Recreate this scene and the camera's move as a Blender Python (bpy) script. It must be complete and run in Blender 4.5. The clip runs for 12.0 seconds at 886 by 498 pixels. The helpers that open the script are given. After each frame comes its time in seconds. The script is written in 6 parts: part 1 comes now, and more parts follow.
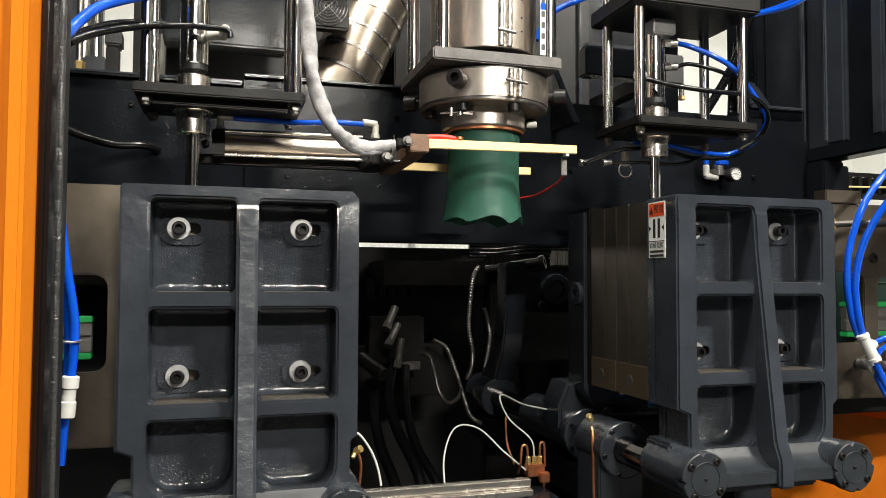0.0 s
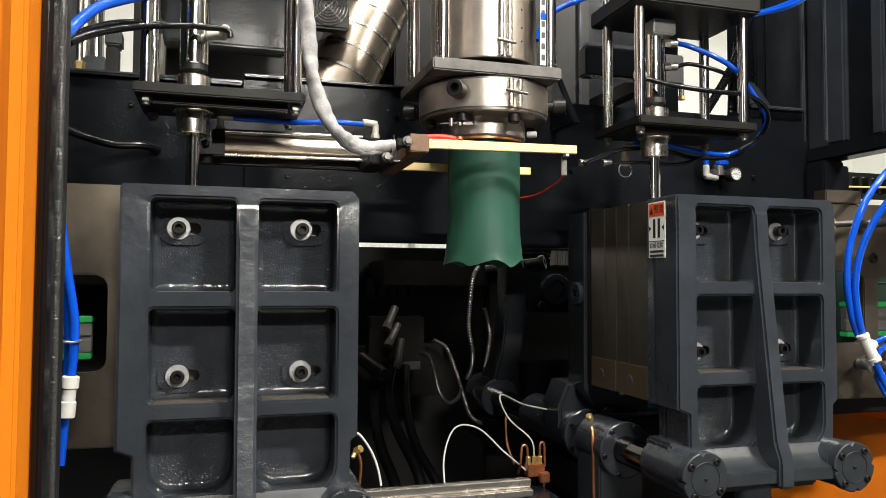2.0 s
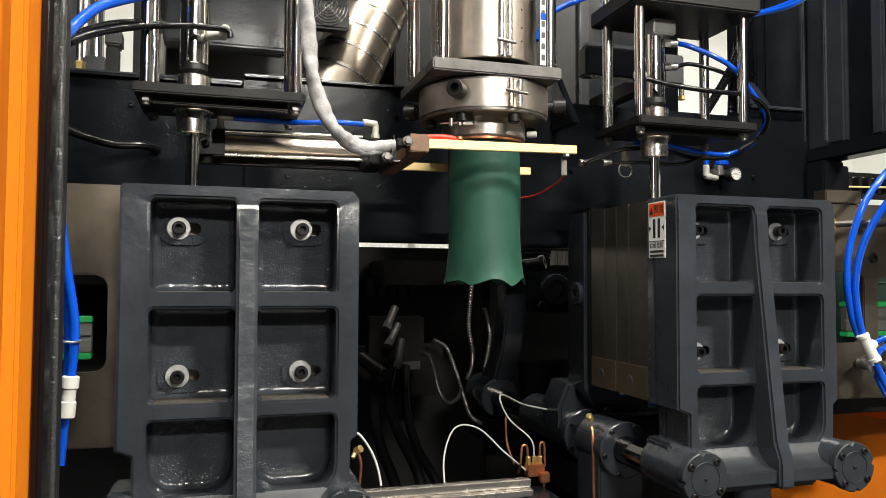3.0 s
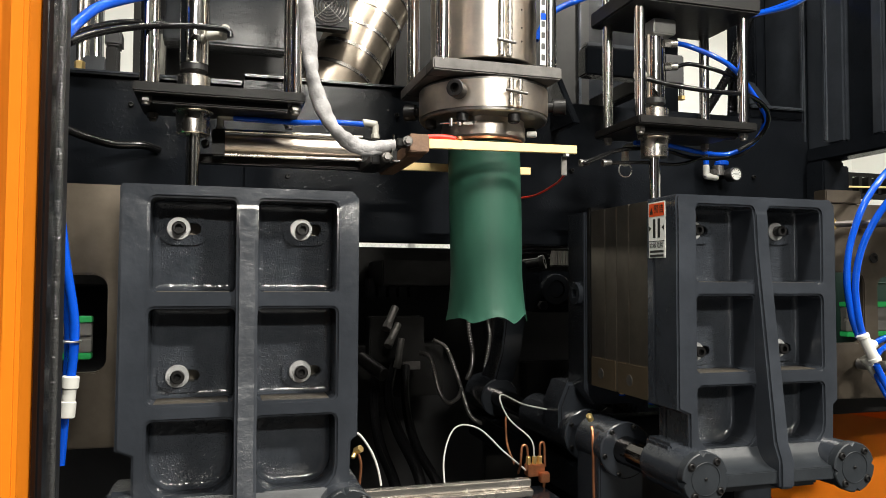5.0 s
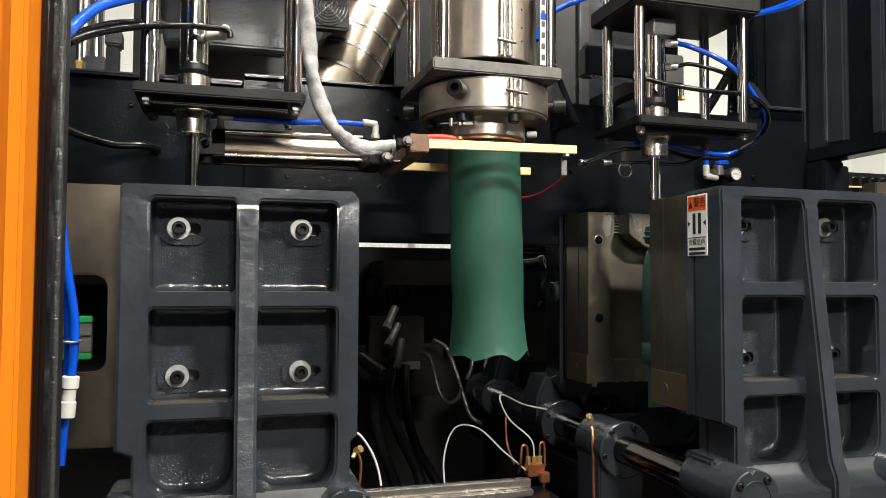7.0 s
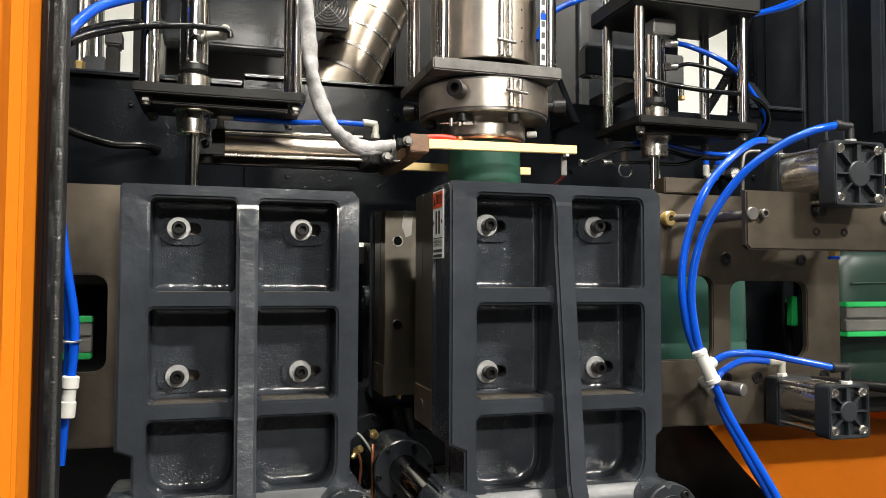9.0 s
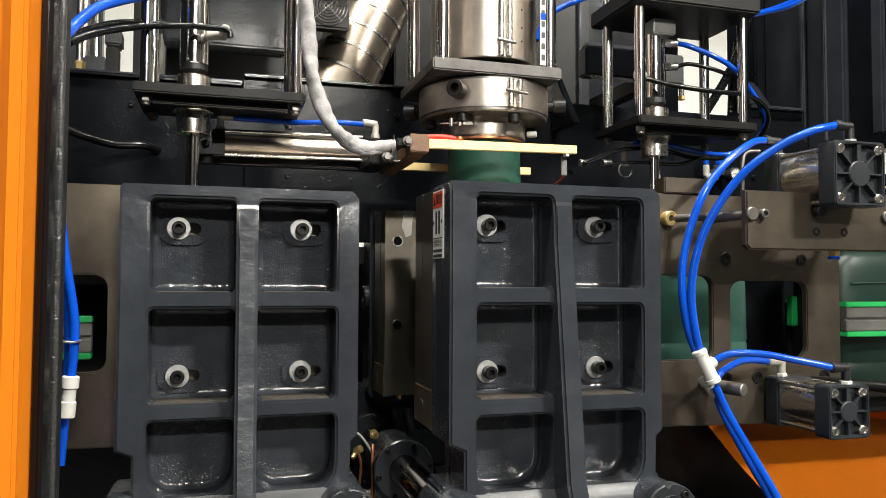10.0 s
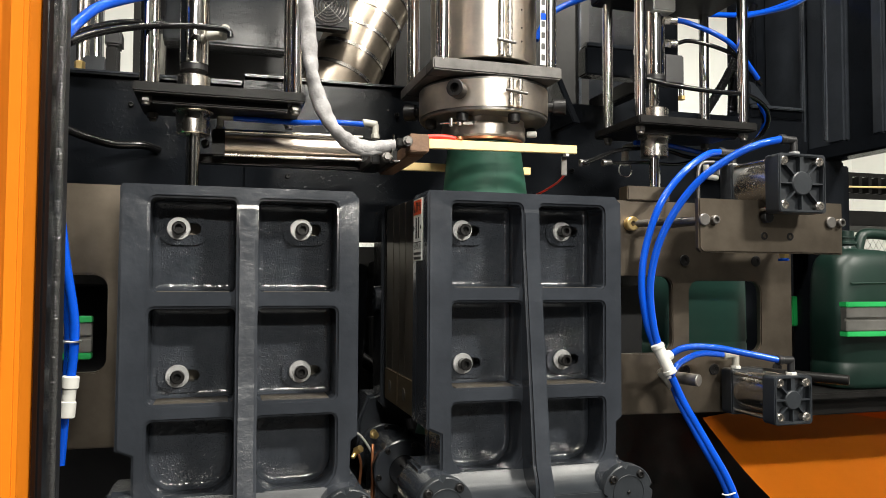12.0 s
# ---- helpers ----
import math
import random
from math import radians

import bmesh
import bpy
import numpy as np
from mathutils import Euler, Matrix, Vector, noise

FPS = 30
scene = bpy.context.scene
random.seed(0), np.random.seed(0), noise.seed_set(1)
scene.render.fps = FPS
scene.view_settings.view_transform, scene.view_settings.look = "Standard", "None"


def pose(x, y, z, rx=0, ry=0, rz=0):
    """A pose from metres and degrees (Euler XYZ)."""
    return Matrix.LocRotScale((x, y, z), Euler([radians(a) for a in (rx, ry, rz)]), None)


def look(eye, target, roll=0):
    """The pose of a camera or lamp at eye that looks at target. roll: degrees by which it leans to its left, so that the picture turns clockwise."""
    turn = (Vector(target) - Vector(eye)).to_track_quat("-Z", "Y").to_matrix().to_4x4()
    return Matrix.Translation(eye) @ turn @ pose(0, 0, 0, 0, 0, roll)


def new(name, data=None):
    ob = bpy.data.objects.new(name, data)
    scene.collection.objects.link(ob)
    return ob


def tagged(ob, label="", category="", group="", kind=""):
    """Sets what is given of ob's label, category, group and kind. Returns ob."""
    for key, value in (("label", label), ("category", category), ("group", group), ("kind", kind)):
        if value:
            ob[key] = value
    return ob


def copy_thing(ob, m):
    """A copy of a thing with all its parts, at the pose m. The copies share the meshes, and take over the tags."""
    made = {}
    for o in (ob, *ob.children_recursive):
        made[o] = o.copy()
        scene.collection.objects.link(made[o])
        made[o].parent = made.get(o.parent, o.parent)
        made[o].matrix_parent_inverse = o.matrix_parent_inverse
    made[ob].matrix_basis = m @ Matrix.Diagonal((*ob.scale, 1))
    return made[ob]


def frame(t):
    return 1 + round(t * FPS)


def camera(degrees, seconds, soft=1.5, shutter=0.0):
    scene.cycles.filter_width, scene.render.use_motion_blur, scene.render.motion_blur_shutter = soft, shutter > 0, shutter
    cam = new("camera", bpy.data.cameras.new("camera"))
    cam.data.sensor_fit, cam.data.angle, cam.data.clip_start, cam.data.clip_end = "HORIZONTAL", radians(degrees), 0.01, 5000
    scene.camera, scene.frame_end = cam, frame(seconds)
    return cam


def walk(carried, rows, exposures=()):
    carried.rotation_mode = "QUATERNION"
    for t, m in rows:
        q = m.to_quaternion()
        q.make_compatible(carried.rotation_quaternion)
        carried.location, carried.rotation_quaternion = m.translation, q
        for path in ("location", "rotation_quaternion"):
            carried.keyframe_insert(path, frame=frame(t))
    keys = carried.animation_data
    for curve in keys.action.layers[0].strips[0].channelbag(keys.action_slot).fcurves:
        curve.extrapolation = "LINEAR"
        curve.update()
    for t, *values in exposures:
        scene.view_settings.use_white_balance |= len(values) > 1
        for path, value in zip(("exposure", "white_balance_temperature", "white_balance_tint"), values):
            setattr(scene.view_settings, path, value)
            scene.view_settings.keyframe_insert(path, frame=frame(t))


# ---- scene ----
ZF = -1.30                       # hall floor, with the lens at height zero
SHUTTLE, SINK, OPEN = 0.532, 0.0122, 0.1435    # travel of the right station along and down its rails, and of each mould half
CX, CL, PX, PY = 1.108, 0.036, 0.570, 1.612   # station centres, die axis, mould parting plane

cam = camera(60.77, 12.0, soft=0.65)
EYE = Vector((0, 0, 0))
YAW, PITCH = radians(16.448), radians(2.461)
AIM = (math.sin(YAW) * math.cos(PITCH), math.cos(YAW) * math.cos(PITCH), math.sin(PITCH))
walk(cam, [(0, look(EYE, AIM, 0.25)), (12, look(EYE, AIM, 0.25))], exposures=[(0, -0.48), (12, -0.48)])

# ---- light: unseen lamps; key and strip set by shadow and glints, others added fill ----
world = bpy.data.worlds.new("hall_air")
world.use_nodes = True
world.node_tree.nodes["Background"].inputs[0].default_value = (0.8, 0.88, 1.0, 1)
world.node_tree.nodes["Background"].inputs[1].default_value = 0.005
scene.world = world


def area_lamp(name, at, aim, w, h, power, color=(1, 0.962, 0.87)):
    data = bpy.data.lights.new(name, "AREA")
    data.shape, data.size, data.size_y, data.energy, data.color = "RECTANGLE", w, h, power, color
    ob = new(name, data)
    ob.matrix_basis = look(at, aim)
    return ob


area_lamp("key_lamp", (0.5, -3.4, 2.1), (0.6, 1.5, 0.1), 1.0, 0.18, 225)
# fill added from the right to lift the platen fronts
area_lamp("second_lamp", (3.6, -3.2, 4.05), (1.0, 1.5, 0.1), 0.9, 0.25, 800)
area_lamp("ceiling_strip", (0.4, 0.30, 3.4), (0.5, 1.2, 0.0), 3.4, 0.40, 380)
# added fill for chrome streaks and mould sides; the west wall has no gate
area_lamp("open_gate_daylight", (-4.9, -3.2, 0.7), (0.8, 1.0, 0.3), 1.6, 3.4, 90, (0.97, 0.99, 1))
# rear lamps added so the white walls behind read bright
area_lamp("rear_lamp_a", (1.0, 6.0, 3.4), (1.0, 6.4, -1), 2.5, 0.6, 120)
area_lamp("rear_lamp_b", (4.5, 5.2, 3.4), (4.5, 5.6, -1), 2.5, 0.6, 270)

# ---- materials ----


def mat(name, col, rough=0.5, metal=0.0, var=0.2, scale=9.0, bump=0.05, bscale=120.0, rvar=0.1, tint=None, spec=0.5, coat=0.0, pips=0.0, pscale=210.0):
    m = bpy.data.materials.new(name)
    m.use_nodes = True
    nt = m.node_tree
    b = nt.nodes["Principled BSDF"]
    b.inputs["Metallic"].default_value = metal
    b.inputs["Specular IOR Level"].default_value = spec
    b.inputs["Coat Weight"].default_value = coat
    tc = nt.nodes.new("ShaderNodeTexCoord")
    n1 = nt.nodes.new("ShaderNodeTexNoise")
    n1.inputs["Scale"].default_value, n1.inputs["Detail"].default_value = scale, 6
    n1.inputs["Roughness"].default_value = 0.65
    nt.links.new(tc.outputs["Object"], n1.inputs["Vector"])
    ramp = nt.nodes.new("ShaderNodeValToRGB")
    lo = [c * (1 - var) for c in col]
    hi = tint or [min(1, c * (1 + var)) for c in col]
    ramp.color_ramp.elements[0].position, ramp.color_ramp.elements[1].position = 0.3, 0.72
    ramp.color_ramp.elements[0].color, ramp.color_ramp.elements[1].color = (*lo, 1), (*hi, 1)
    nt.links.new(n1.outputs["Fac"], ramp.inputs["Fac"])
    nt.links.new(ramp.outputs["Color"], b.inputs["Base Color"])
    n2 = nt.nodes.new("ShaderNodeTexNoise")
    n2.inputs["Scale"].default_value, n2.inputs["Detail"].default_value = bscale, 3
    nt.links.new(tc.outputs["Object"], n2.inputs["Vector"])
    rr = nt.nodes.new("ShaderNodeMapRange")
    rr.inputs["To Min"].default_value, rr.inputs["To Max"].default_value = max(0.02, rough - rvar), min(1, rough + rvar)
    nt.links.new(n1.outputs["Fac"], rr.inputs["Value"])
    nt.links.new(rr.outputs["Result"], b.inputs["Roughness"])
    if bump:
        bp = nt.nodes.new("ShaderNodeBump")
        bp.inputs["Strength"].default_value, bp.inputs["Distance"].default_value = bump, 0.004
        height = n2.outputs["Fac"]
        if pips:      # sparse paint nibs, thicker in some areas than in others
            n3, n4 = nt.nodes.new("ShaderNodeTexNoise"), nt.nodes.new("ShaderNodeTexNoise")
            n3.inputs["Scale"].default_value, n3.inputs["Detail"].default_value = pscale, 1
            n4.inputs["Scale"].default_value, n4.inputs["Detail"].default_value = 11, 2
            out = []
            for n, lo_, hi_ in ((n3, 0.56, 0.70), (n4, 0.42, 0.62)):
                nt.links.new(tc.outputs["Object"], n.inputs["Vector"])
                r = nt.nodes.new("ShaderNodeMapRange")
                r.inputs["From Min"].default_value, r.inputs["From Max"].default_value = lo_, hi_
                nt.links.new(n.outputs["Fac"], r.inputs["Value"])
                out.append(r.outputs["Result"])
            mul = nt.nodes.new("ShaderNodeMath")
            mul.operation = "MULTIPLY"
            nt.links.new(out[0], mul.inputs[0])
            nt.links.new(out[1], mul.inputs[1])
            add = nt.nodes.new("ShaderNodeMath")
            add.operation = "MULTIPLY_ADD"
            add.inputs[1].default_value = pips
            nt.links.new(mul.outputs[0], add.inputs[0])
            nt.links.new(height, add.inputs[2])
            height = add.outputs[0]
        nt.links.new(height, bp.inputs["Height"])
        nt.links.new(bp.outputs["Normal"], b.inputs["Normal"])
    return m


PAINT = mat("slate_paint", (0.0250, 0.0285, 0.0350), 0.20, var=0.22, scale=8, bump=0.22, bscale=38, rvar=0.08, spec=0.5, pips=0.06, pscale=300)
ROUGHCAST = mat("painted_raw_casting", (0.0330, 0.0375, 0.0455), 0.14, var=0.25, scale=14, bump=0.42, bscale=60, rvar=0.06, spec=0.6, pips=1.5, pscale=300)
DUSTY = mat("dusty_slate_paint", (0.024, 0.025, 0.028), 0.46, var=0.2, scale=22, bump=0.3, bscale=160, tint=(0.062, 0.050, 0.033))
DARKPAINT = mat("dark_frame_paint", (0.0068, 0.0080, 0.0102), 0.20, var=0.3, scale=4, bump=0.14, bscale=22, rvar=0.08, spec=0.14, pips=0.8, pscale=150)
# black steel lowered further so it carries shade of the unlit interior
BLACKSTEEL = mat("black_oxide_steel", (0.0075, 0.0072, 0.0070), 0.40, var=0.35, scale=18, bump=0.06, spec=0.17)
GREYSTEEL = mat("grey_machined_steel", (0.20, 0.19, 0.18), 0.38, metal=0.85, var=0.3, scale=25, bump=0.05)
CHROME = mat("polished_chrome", (0.78, 0.76, 0.73), 0.11, metal=1, var=0.06, scale=12, bump=0.0, rvar=0.03)
DARKSTEEL = mat("dark_machined_steel", (0.085, 0.080, 0.076), 0.45, metal=0.5, var=0.35, scale=30, bump=0.06)
# chrome darkened: the dark surroundings it mirrors are put into its colour
TIEBAR = mat("darkened_chrome_bar", (0.16, 0.15, 0.145), 0.12, metal=1, var=0.15, scale=12, bump=0.0, rvar=0.04)
STAINLESS = mat("brushed_stainless", (0.66, 0.62, 0.57), 0.26, metal=1, var=0.14, scale=10, bump=0.03, bscale=200)
HEATBAND = mat("heater_band_metal", (0.60, 0.55, 0.50), 0.34, metal=1, var=0.2, scale=14, bump=0.05, bscale=150, tint=(0.72, 0.62, 0.52))
CLADDING = mat("dull_barrel_cladding", (0.34, 0.29, 0.235), 0.33, metal=0.95, var=0.35, scale=7, bump=0.08, bscale=60)
MOULD = mat("ground_mould_steel", (0.23, 0.20, 0.165), 0.34, metal=0.9, var=0.25, scale=6, bump=0.03, bscale=220, tint=(0.30, 0.265, 0.22))
INSERT = mat("bronze_toned_steel", (0.22, 0.17, 0.11), 0.42, metal=0.85, var=0.2, scale=8, bump=0.03, bscale=220)
PLATEMETAL = mat("ground_plate_steel", (0.115, 0.095, 0.073), 0.4, metal=0.85, var=0.25, scale=5, bump=0.03, bscale=240, tint=(0.175, 0.146, 0.115))
ALU = mat("aluminium", (0.62, 0.62, 0.60), 0.36, metal=1, var=0.12, scale=20, bump=0.03)
DULLALU = mat("dull_aluminium", (0.26, 0.255, 0.24), 0.45, metal=0.9, var=0.15, scale=20, bump=0.03)
ZINC = mat("zinc_washer", (0.50, 0.50, 0.50), 0.42, metal=0.7, var=0.2, scale=60, bump=0.1)
BOLT = mat("black_bolt", (0.007, 0.0065, 0.0065), 0.38, var=0.3, scale=60, bump=0.05, spec=0.35)
BRASS = mat("brass", (0.80, 0.58, 0.24), 0.3, metal=0.85, var=0.12, scale=25, bump=0.05)
BRASSBAR = mat("pale_brass_bar", (0.82, 0.62, 0.29), 0.5, metal=0.25, var=0.12, scale=20, bump=0.05)
SEALBEAD = mat("shiny_seal_bead", (0.03, 0.03, 0.03), 0.12, var=0.2, scale=20, bump=0.6, bscale=190, rvar=0.05, spec=0.8)
COPPER = mat("copper_tube", (0.62, 0.25, 0.12), 0.35, metal=0.9, var=0.25, scale=30, bump=0.02)
FIBRE = mat("brown_fibre_block", (0.16, 0.085, 0.045), 0.6, var=0.35, scale=30, bump=0.2)
BLUE = mat("blue_hose", (0.003, 0.062, 0.47), 0.15, var=0.12, scale=20, bump=0.0, rvar=0.04)
BLACKHOSE = mat("black_hose", (0.005, 0.005, 0.0055), 0.18, var=0.2, scale=20, bump=0.0, rvar=0.04, spec=0.3)
RED = mat("red_insulation", (0.65, 0.03, 0.015), 0.45, var=0.2, scale=30, bump=0.05)
WHITEP = mat("white_plastic", (0.56, 0.555, 0.52), 0.4, var=0.06, scale=20, bump=0.0)
GREYP = mat("grey_green_plastic", (0.33, 0.32, 0.28), 0.4, var=0.08, scale=20, bump=0.0)
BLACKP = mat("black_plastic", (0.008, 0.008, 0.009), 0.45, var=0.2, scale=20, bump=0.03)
CAPMETAL = mat("slate_cast_cap", (0.017, 0.020, 0.024), 0.40, var=0.18, scale=20, bump=0.08)
SLEEVE = mat("white_glass_sleeve", (0.30, 0.292, 0.295), 0.8, var=0.38, scale=30, bump=0.3, bscale=260)
ORANGE = mat("orange_paint", (0.62, 0.168, 0.006), 0.7, var=0.08, scale=4, bump=0.05, bscale=60, spec=0.12)
CANGREEN = mat("dark_green_plastic", (0.0032, 0.0165, 0.0115), 0.42, var=0.18, scale=6, bump=0.03)
PARISON = mat("green_melt", (0.040, 0.145, 0.098), 0.5, var=0.09, scale=8, bump=0.04, bscale=30)
GREENRUB = mat("green_strip", (0.01, 0.30, 0.07), 0.5, var=0.1, scale=20, bump=0.05)
# fresh plastic, paler than CANGREEN with the light on it put into the colour
PALEGREEN = mat("pale_green_plastic", (0.017, 0.060, 0.046), 0.42, var=0.15, scale=6, bump=0.05, bscale=30)
STICKER = mat("white_vinyl", (0.75, 0.75, 0.72), 0.4, var=0.03, scale=20, bump=0.0)
STICKRED = mat("red_vinyl", (0.75, 0.09, 0.02), 0.4, var=0.05, scale=20, bump=0.0)
INK = mat("black_ink", (0.015, 0.015, 0.015), 0.5, var=0.05, scale=20, bump=0.0)
WALLW = mat("white_wall_paint", (0.78, 0.78, 0.74), 0.7, var=0.06, scale=1.2, bump=0.05, bscale=30)
# hall walls, floor and ceiling kept dark to cut bounced light
WALLD = mat("dark_unseen_wall", (0.035, 0.036, 0.038), 0.6, var=0.15, scale=1.2, bump=0.05, bscale=30)
FLOORM = mat("grey_epoxy_floor", (0.07, 0.072, 0.074), 0.35, var=0.2, scale=1.5, bump=0.05, bscale=20)
CEILM = mat("ceiling_sheet", (0.10, 0.10, 0.105), 0.6, var=0.08, scale=1, bump=0.05)

# ---- mesh helpers ----
ORIGIN = {}


def thing(name, label, category, at=(0, 0, 0), group="", kind=""):
    ob = new(name)
    ob.empty_display_size = 0.02
    ob.location = at
    ORIGIN[ob] = Vector(at)
    return tagged(ob, label, category, group, kind)


def mesh_of(name, bm, material, origin):
    bmesh.ops.recalc_face_normals(bm, faces=bm.faces)
    bmesh.ops.translate(bm, verts=bm.verts, vec=-origin)
    me = bpy.data.meshes.new(name)
    bm.to_mesh(me)
    bm.free()
    me.materials.append(material)
    for p in me.polygons:
        p.use_smooth = True
    me.set_sharp_from_angle(angle=radians(38))
    return me


def part(name, bm, material, parent, label=""):
    """One mesh under a thing or a part; the mesh is given in world coordinates of the unmoved machine."""
    o = ORIGIN[parent]
    ob = new(name, mesh_of(name, bm, material, o))
    ob.parent = parent
    ORIGIN[ob] = o
    return tagged(ob, label)


def solo(name, bm, material, label, category, at=None, group="", kind=""):
    """A thing that is one mesh, its origin at its base."""
    if at is None:
        c = [v.co for v in bm.verts]
        at = ((min(v.x for v in c) + max(v.x for v in c)) / 2, (min(v.y for v in c) + max(v.y for v in c)) / 2, min(v.z for v in c))
    at = Vector(at)
    ob = new(name, mesh_of(name, bm, material, at))
    ob.location = at
    ORIGIN[ob] = at
    return tagged(ob, label, category, group, kind)


def join(*bms):
    out = bms[0]
    for b in bms[1:]:
        me = bpy.data.meshes.new("tmp")
        b.to_mesh(me)
        out.from_mesh(me)
        b.free()
        bpy.data.meshes.remove(me)
    return out


def box(x0, x1, y0, y1, z0, z1, bevel=0.002, seg=2):
    bm = bmesh.new()
    bmesh.ops.create_cube(bm, size=1, matrix=Matrix.Translation(((x0 + x1) / 2, (y0 + y1) / 2, (z0 + z1) / 2)) @ Matrix.Diagonal((x1 - x0, y1 - y0, z1 - z0, 1)))
    if bevel:
        bmesh.ops.bevel(bm, geom=list(bm.edges), offset=min(bevel, 0.45 * min(x1 - x0, y1 - y0, z1 - z0)), segments=seg, affect="EDGES", clamp_overlap=True)
    return bm


def turn_to(p0, p1):
    d = Vector(p1) - Vector(p0)
    return Matrix.Translation(p0) @ d.to_track_quat("Z", "Y").to_matrix().to_4x4(), d.length


def lathe(profile, p0, p1, seg=32):
    """Solid of revolution about p0-p1; profile rows (distance along, radius)."""
    m, _ = turn_to(p0, p1)
    bm = bmesh.new()
    rings = []
    for h, r in profile:
        if r <= 1e-6:
            rings.append([bm.verts.new(m @ Vector((0, 0, h)))])
        else:
            rings.append([bm.verts.new(m @ Vector((r * math.cos(2 * math.pi * i / seg), r * math.sin(2 * math.pi * i / seg), h))) for i in range(seg)])
    for a, b in zip(rings, rings[1:]):
        for i in range(seg):
            j = (i + 1) % seg
            if len(a) == 1:
                bm.faces.new((a[0], b[i], b[j]))
            elif len(b) == 1:
                bm.faces.new((a[i], a[j], b[0]))
            else:
                bm.faces.new((a[i], a[j], b[j], b[i]))
    return bm


def rod(p0, p1, r, seg=24, bevel=0.0015):
    _, n = turn_to(p0, p1)
    b = min(bevel, r * 0.4, n * 0.4)
    return lathe([(0, 0), (0, r - b), (b, r), (n - b, r), (n, r - b), (n, 0)], p0, p1, seg)


def ring(p0, p1, r0, r1, seg=40, b=0.0015):
    _, n = turn_to(p0, p1)
    bm = lathe([(0, r0), (0, r1 - b), (b, r1), (n - b, r1), (n, r1 - b), (n, r0), (0, r0)], p0, p1, seg)
    bmesh.ops.remove_doubles(bm, verts=bm.verts, dist=1e-6)
    return bm


def hexa(p0, p1, r, b=0.001):
    return rod(p0, p1, r, seg=6, bevel=b)


def spline(pts, n=10):
    P = [Vector(p) for p in pts]
    P = [2 * P[0] - P[1]] + P + [2 * P[-1] - P[-2]]
    out = []
    for k in range(1, len(P) - 2):
        a, b, c, d = P[k - 1:k + 3]
        for i in range(n):
            t = i / n
            out.append(0.5 * ((2 * b) + (c - a) * t + (2 * a - 5 * b + 4 * c - d) * t * t + (3 * b - a - 3 * c + d) * t ** 3))
    out.append(P[-2])
    return out


def hose(pts, r, seg=12, n=10, ribs=0.0, pitch=0.008, twist=0.0):
    """A swept tube through pts; ribs: depth of the corrugation."""
    path = spline(pts, n)
    if ribs:
        dense = [path[0]]
        for a, b in zip(path, path[1:]):
            k = max(1, int((b - a).length / (pitch / 2)))
            dense += [a.lerp(b, (i + 1) / k) for i in range(k)]
        path = dense
    bm = bmesh.new()
    rings, u = [], None
    for i, p in enumerate(path):
        d = (path[min(i + 1, len(path) - 1)] - path[max(i - 1, 0)]).normalized()
        u = d.orthogonal().normalized() if u is None else (u - d * u.dot(d)).normalized()
        v = d.cross(u)
        rr = r - (ribs if ribs and i % 2 else 0)
        rings.append([bm.verts.new(p + rr * (1 + twist * math.cos(4 * math.pi * k / seg + 0.22 * i) + 0.4 * twist * math.sin(0.9 * i)) * (math.cos(2 * math.pi * k / seg) * u + math.sin(2 * math.pi * k / seg) * v)) for k in range(seg)])
    for a, b in zip(rings, rings[1:]):
        for k in range(seg):
            bm.faces.new((a[k], a[(k + 1) % seg], b[(k + 1) % seg], b[k]))
    bm.faces.new(rings[0][::-1])
    bm.faces.new(rings[-1])
    return bm


def rrect(x0, x1, z0, z1, r=0.01, n=4, rb=None):
    """Rounded rectangle outline in x, z; rb: radius of the two lower corners."""
    rb = r if rb is None else rb
    pts = []
    for cx, cz, a0, q in ((x1 - r, z1 - r, 0, r), (x0 + r, z1 - r, 90, r), (x0 + rb, z0 + rb, 180, rb), (x1 - rb, z0 + rb, 270, rb)):
        for i in range(n + 1):
            a = radians(a0 + 90 * i / n)
            pts.append((cx + q * math.cos(a), cz + q * math.sin(a)))
    return pts


def slab(outline, holes, y0, y1, bevel=0.002):
    """A plate in the x-z plane from y0 to y1 with openings that go through it."""
    bm = bmesh.new()
    edges = []
    for loop in [outline] + list(holes):
        vs = [bm.verts.new((x, y0, z)) for x, z in loop]
        edges += [bm.edges.new((vs[i], vs[(i + 1) % len(vs)])) for i in range(len(vs))]
    bmesh.ops.triangle_fill(bm, edges=edges, use_beauty=True, use_dissolve=False)
    bmesh.ops.dissolve_limit(bm, angle_limit=0.01, verts=bm.verts, edges=bm.edges)
    if len(bm.faces) == 0 or holes:
        bmesh.ops.triangulate(bm, faces=bm.faces)
    ext = bmesh.ops.extrude_face_region(bm, geom=list(bm.faces))
    bmesh.ops.translate(bm, verts=[g for g in ext["geom"] if isinstance(g, bmesh.types.BMVert)], vec=(0, y1 - y0, 0))
    bmesh.ops.recalc_face_normals(bm, faces=bm.faces)
    if bevel:
        sharp = [e for e in bm.edges if len(e.link_faces) == 2 and e.calc_face_angle(0) > 0.9 and abs(e.verts[0].co.y - e.verts[1].co.y) < 1e-6]
        bmesh.ops.bevel(bm, geom=sharp, offset=bevel, segments=3 if bevel > 0.0055 else 2, affect="EDGES", clamp_overlap=True)
    return bm


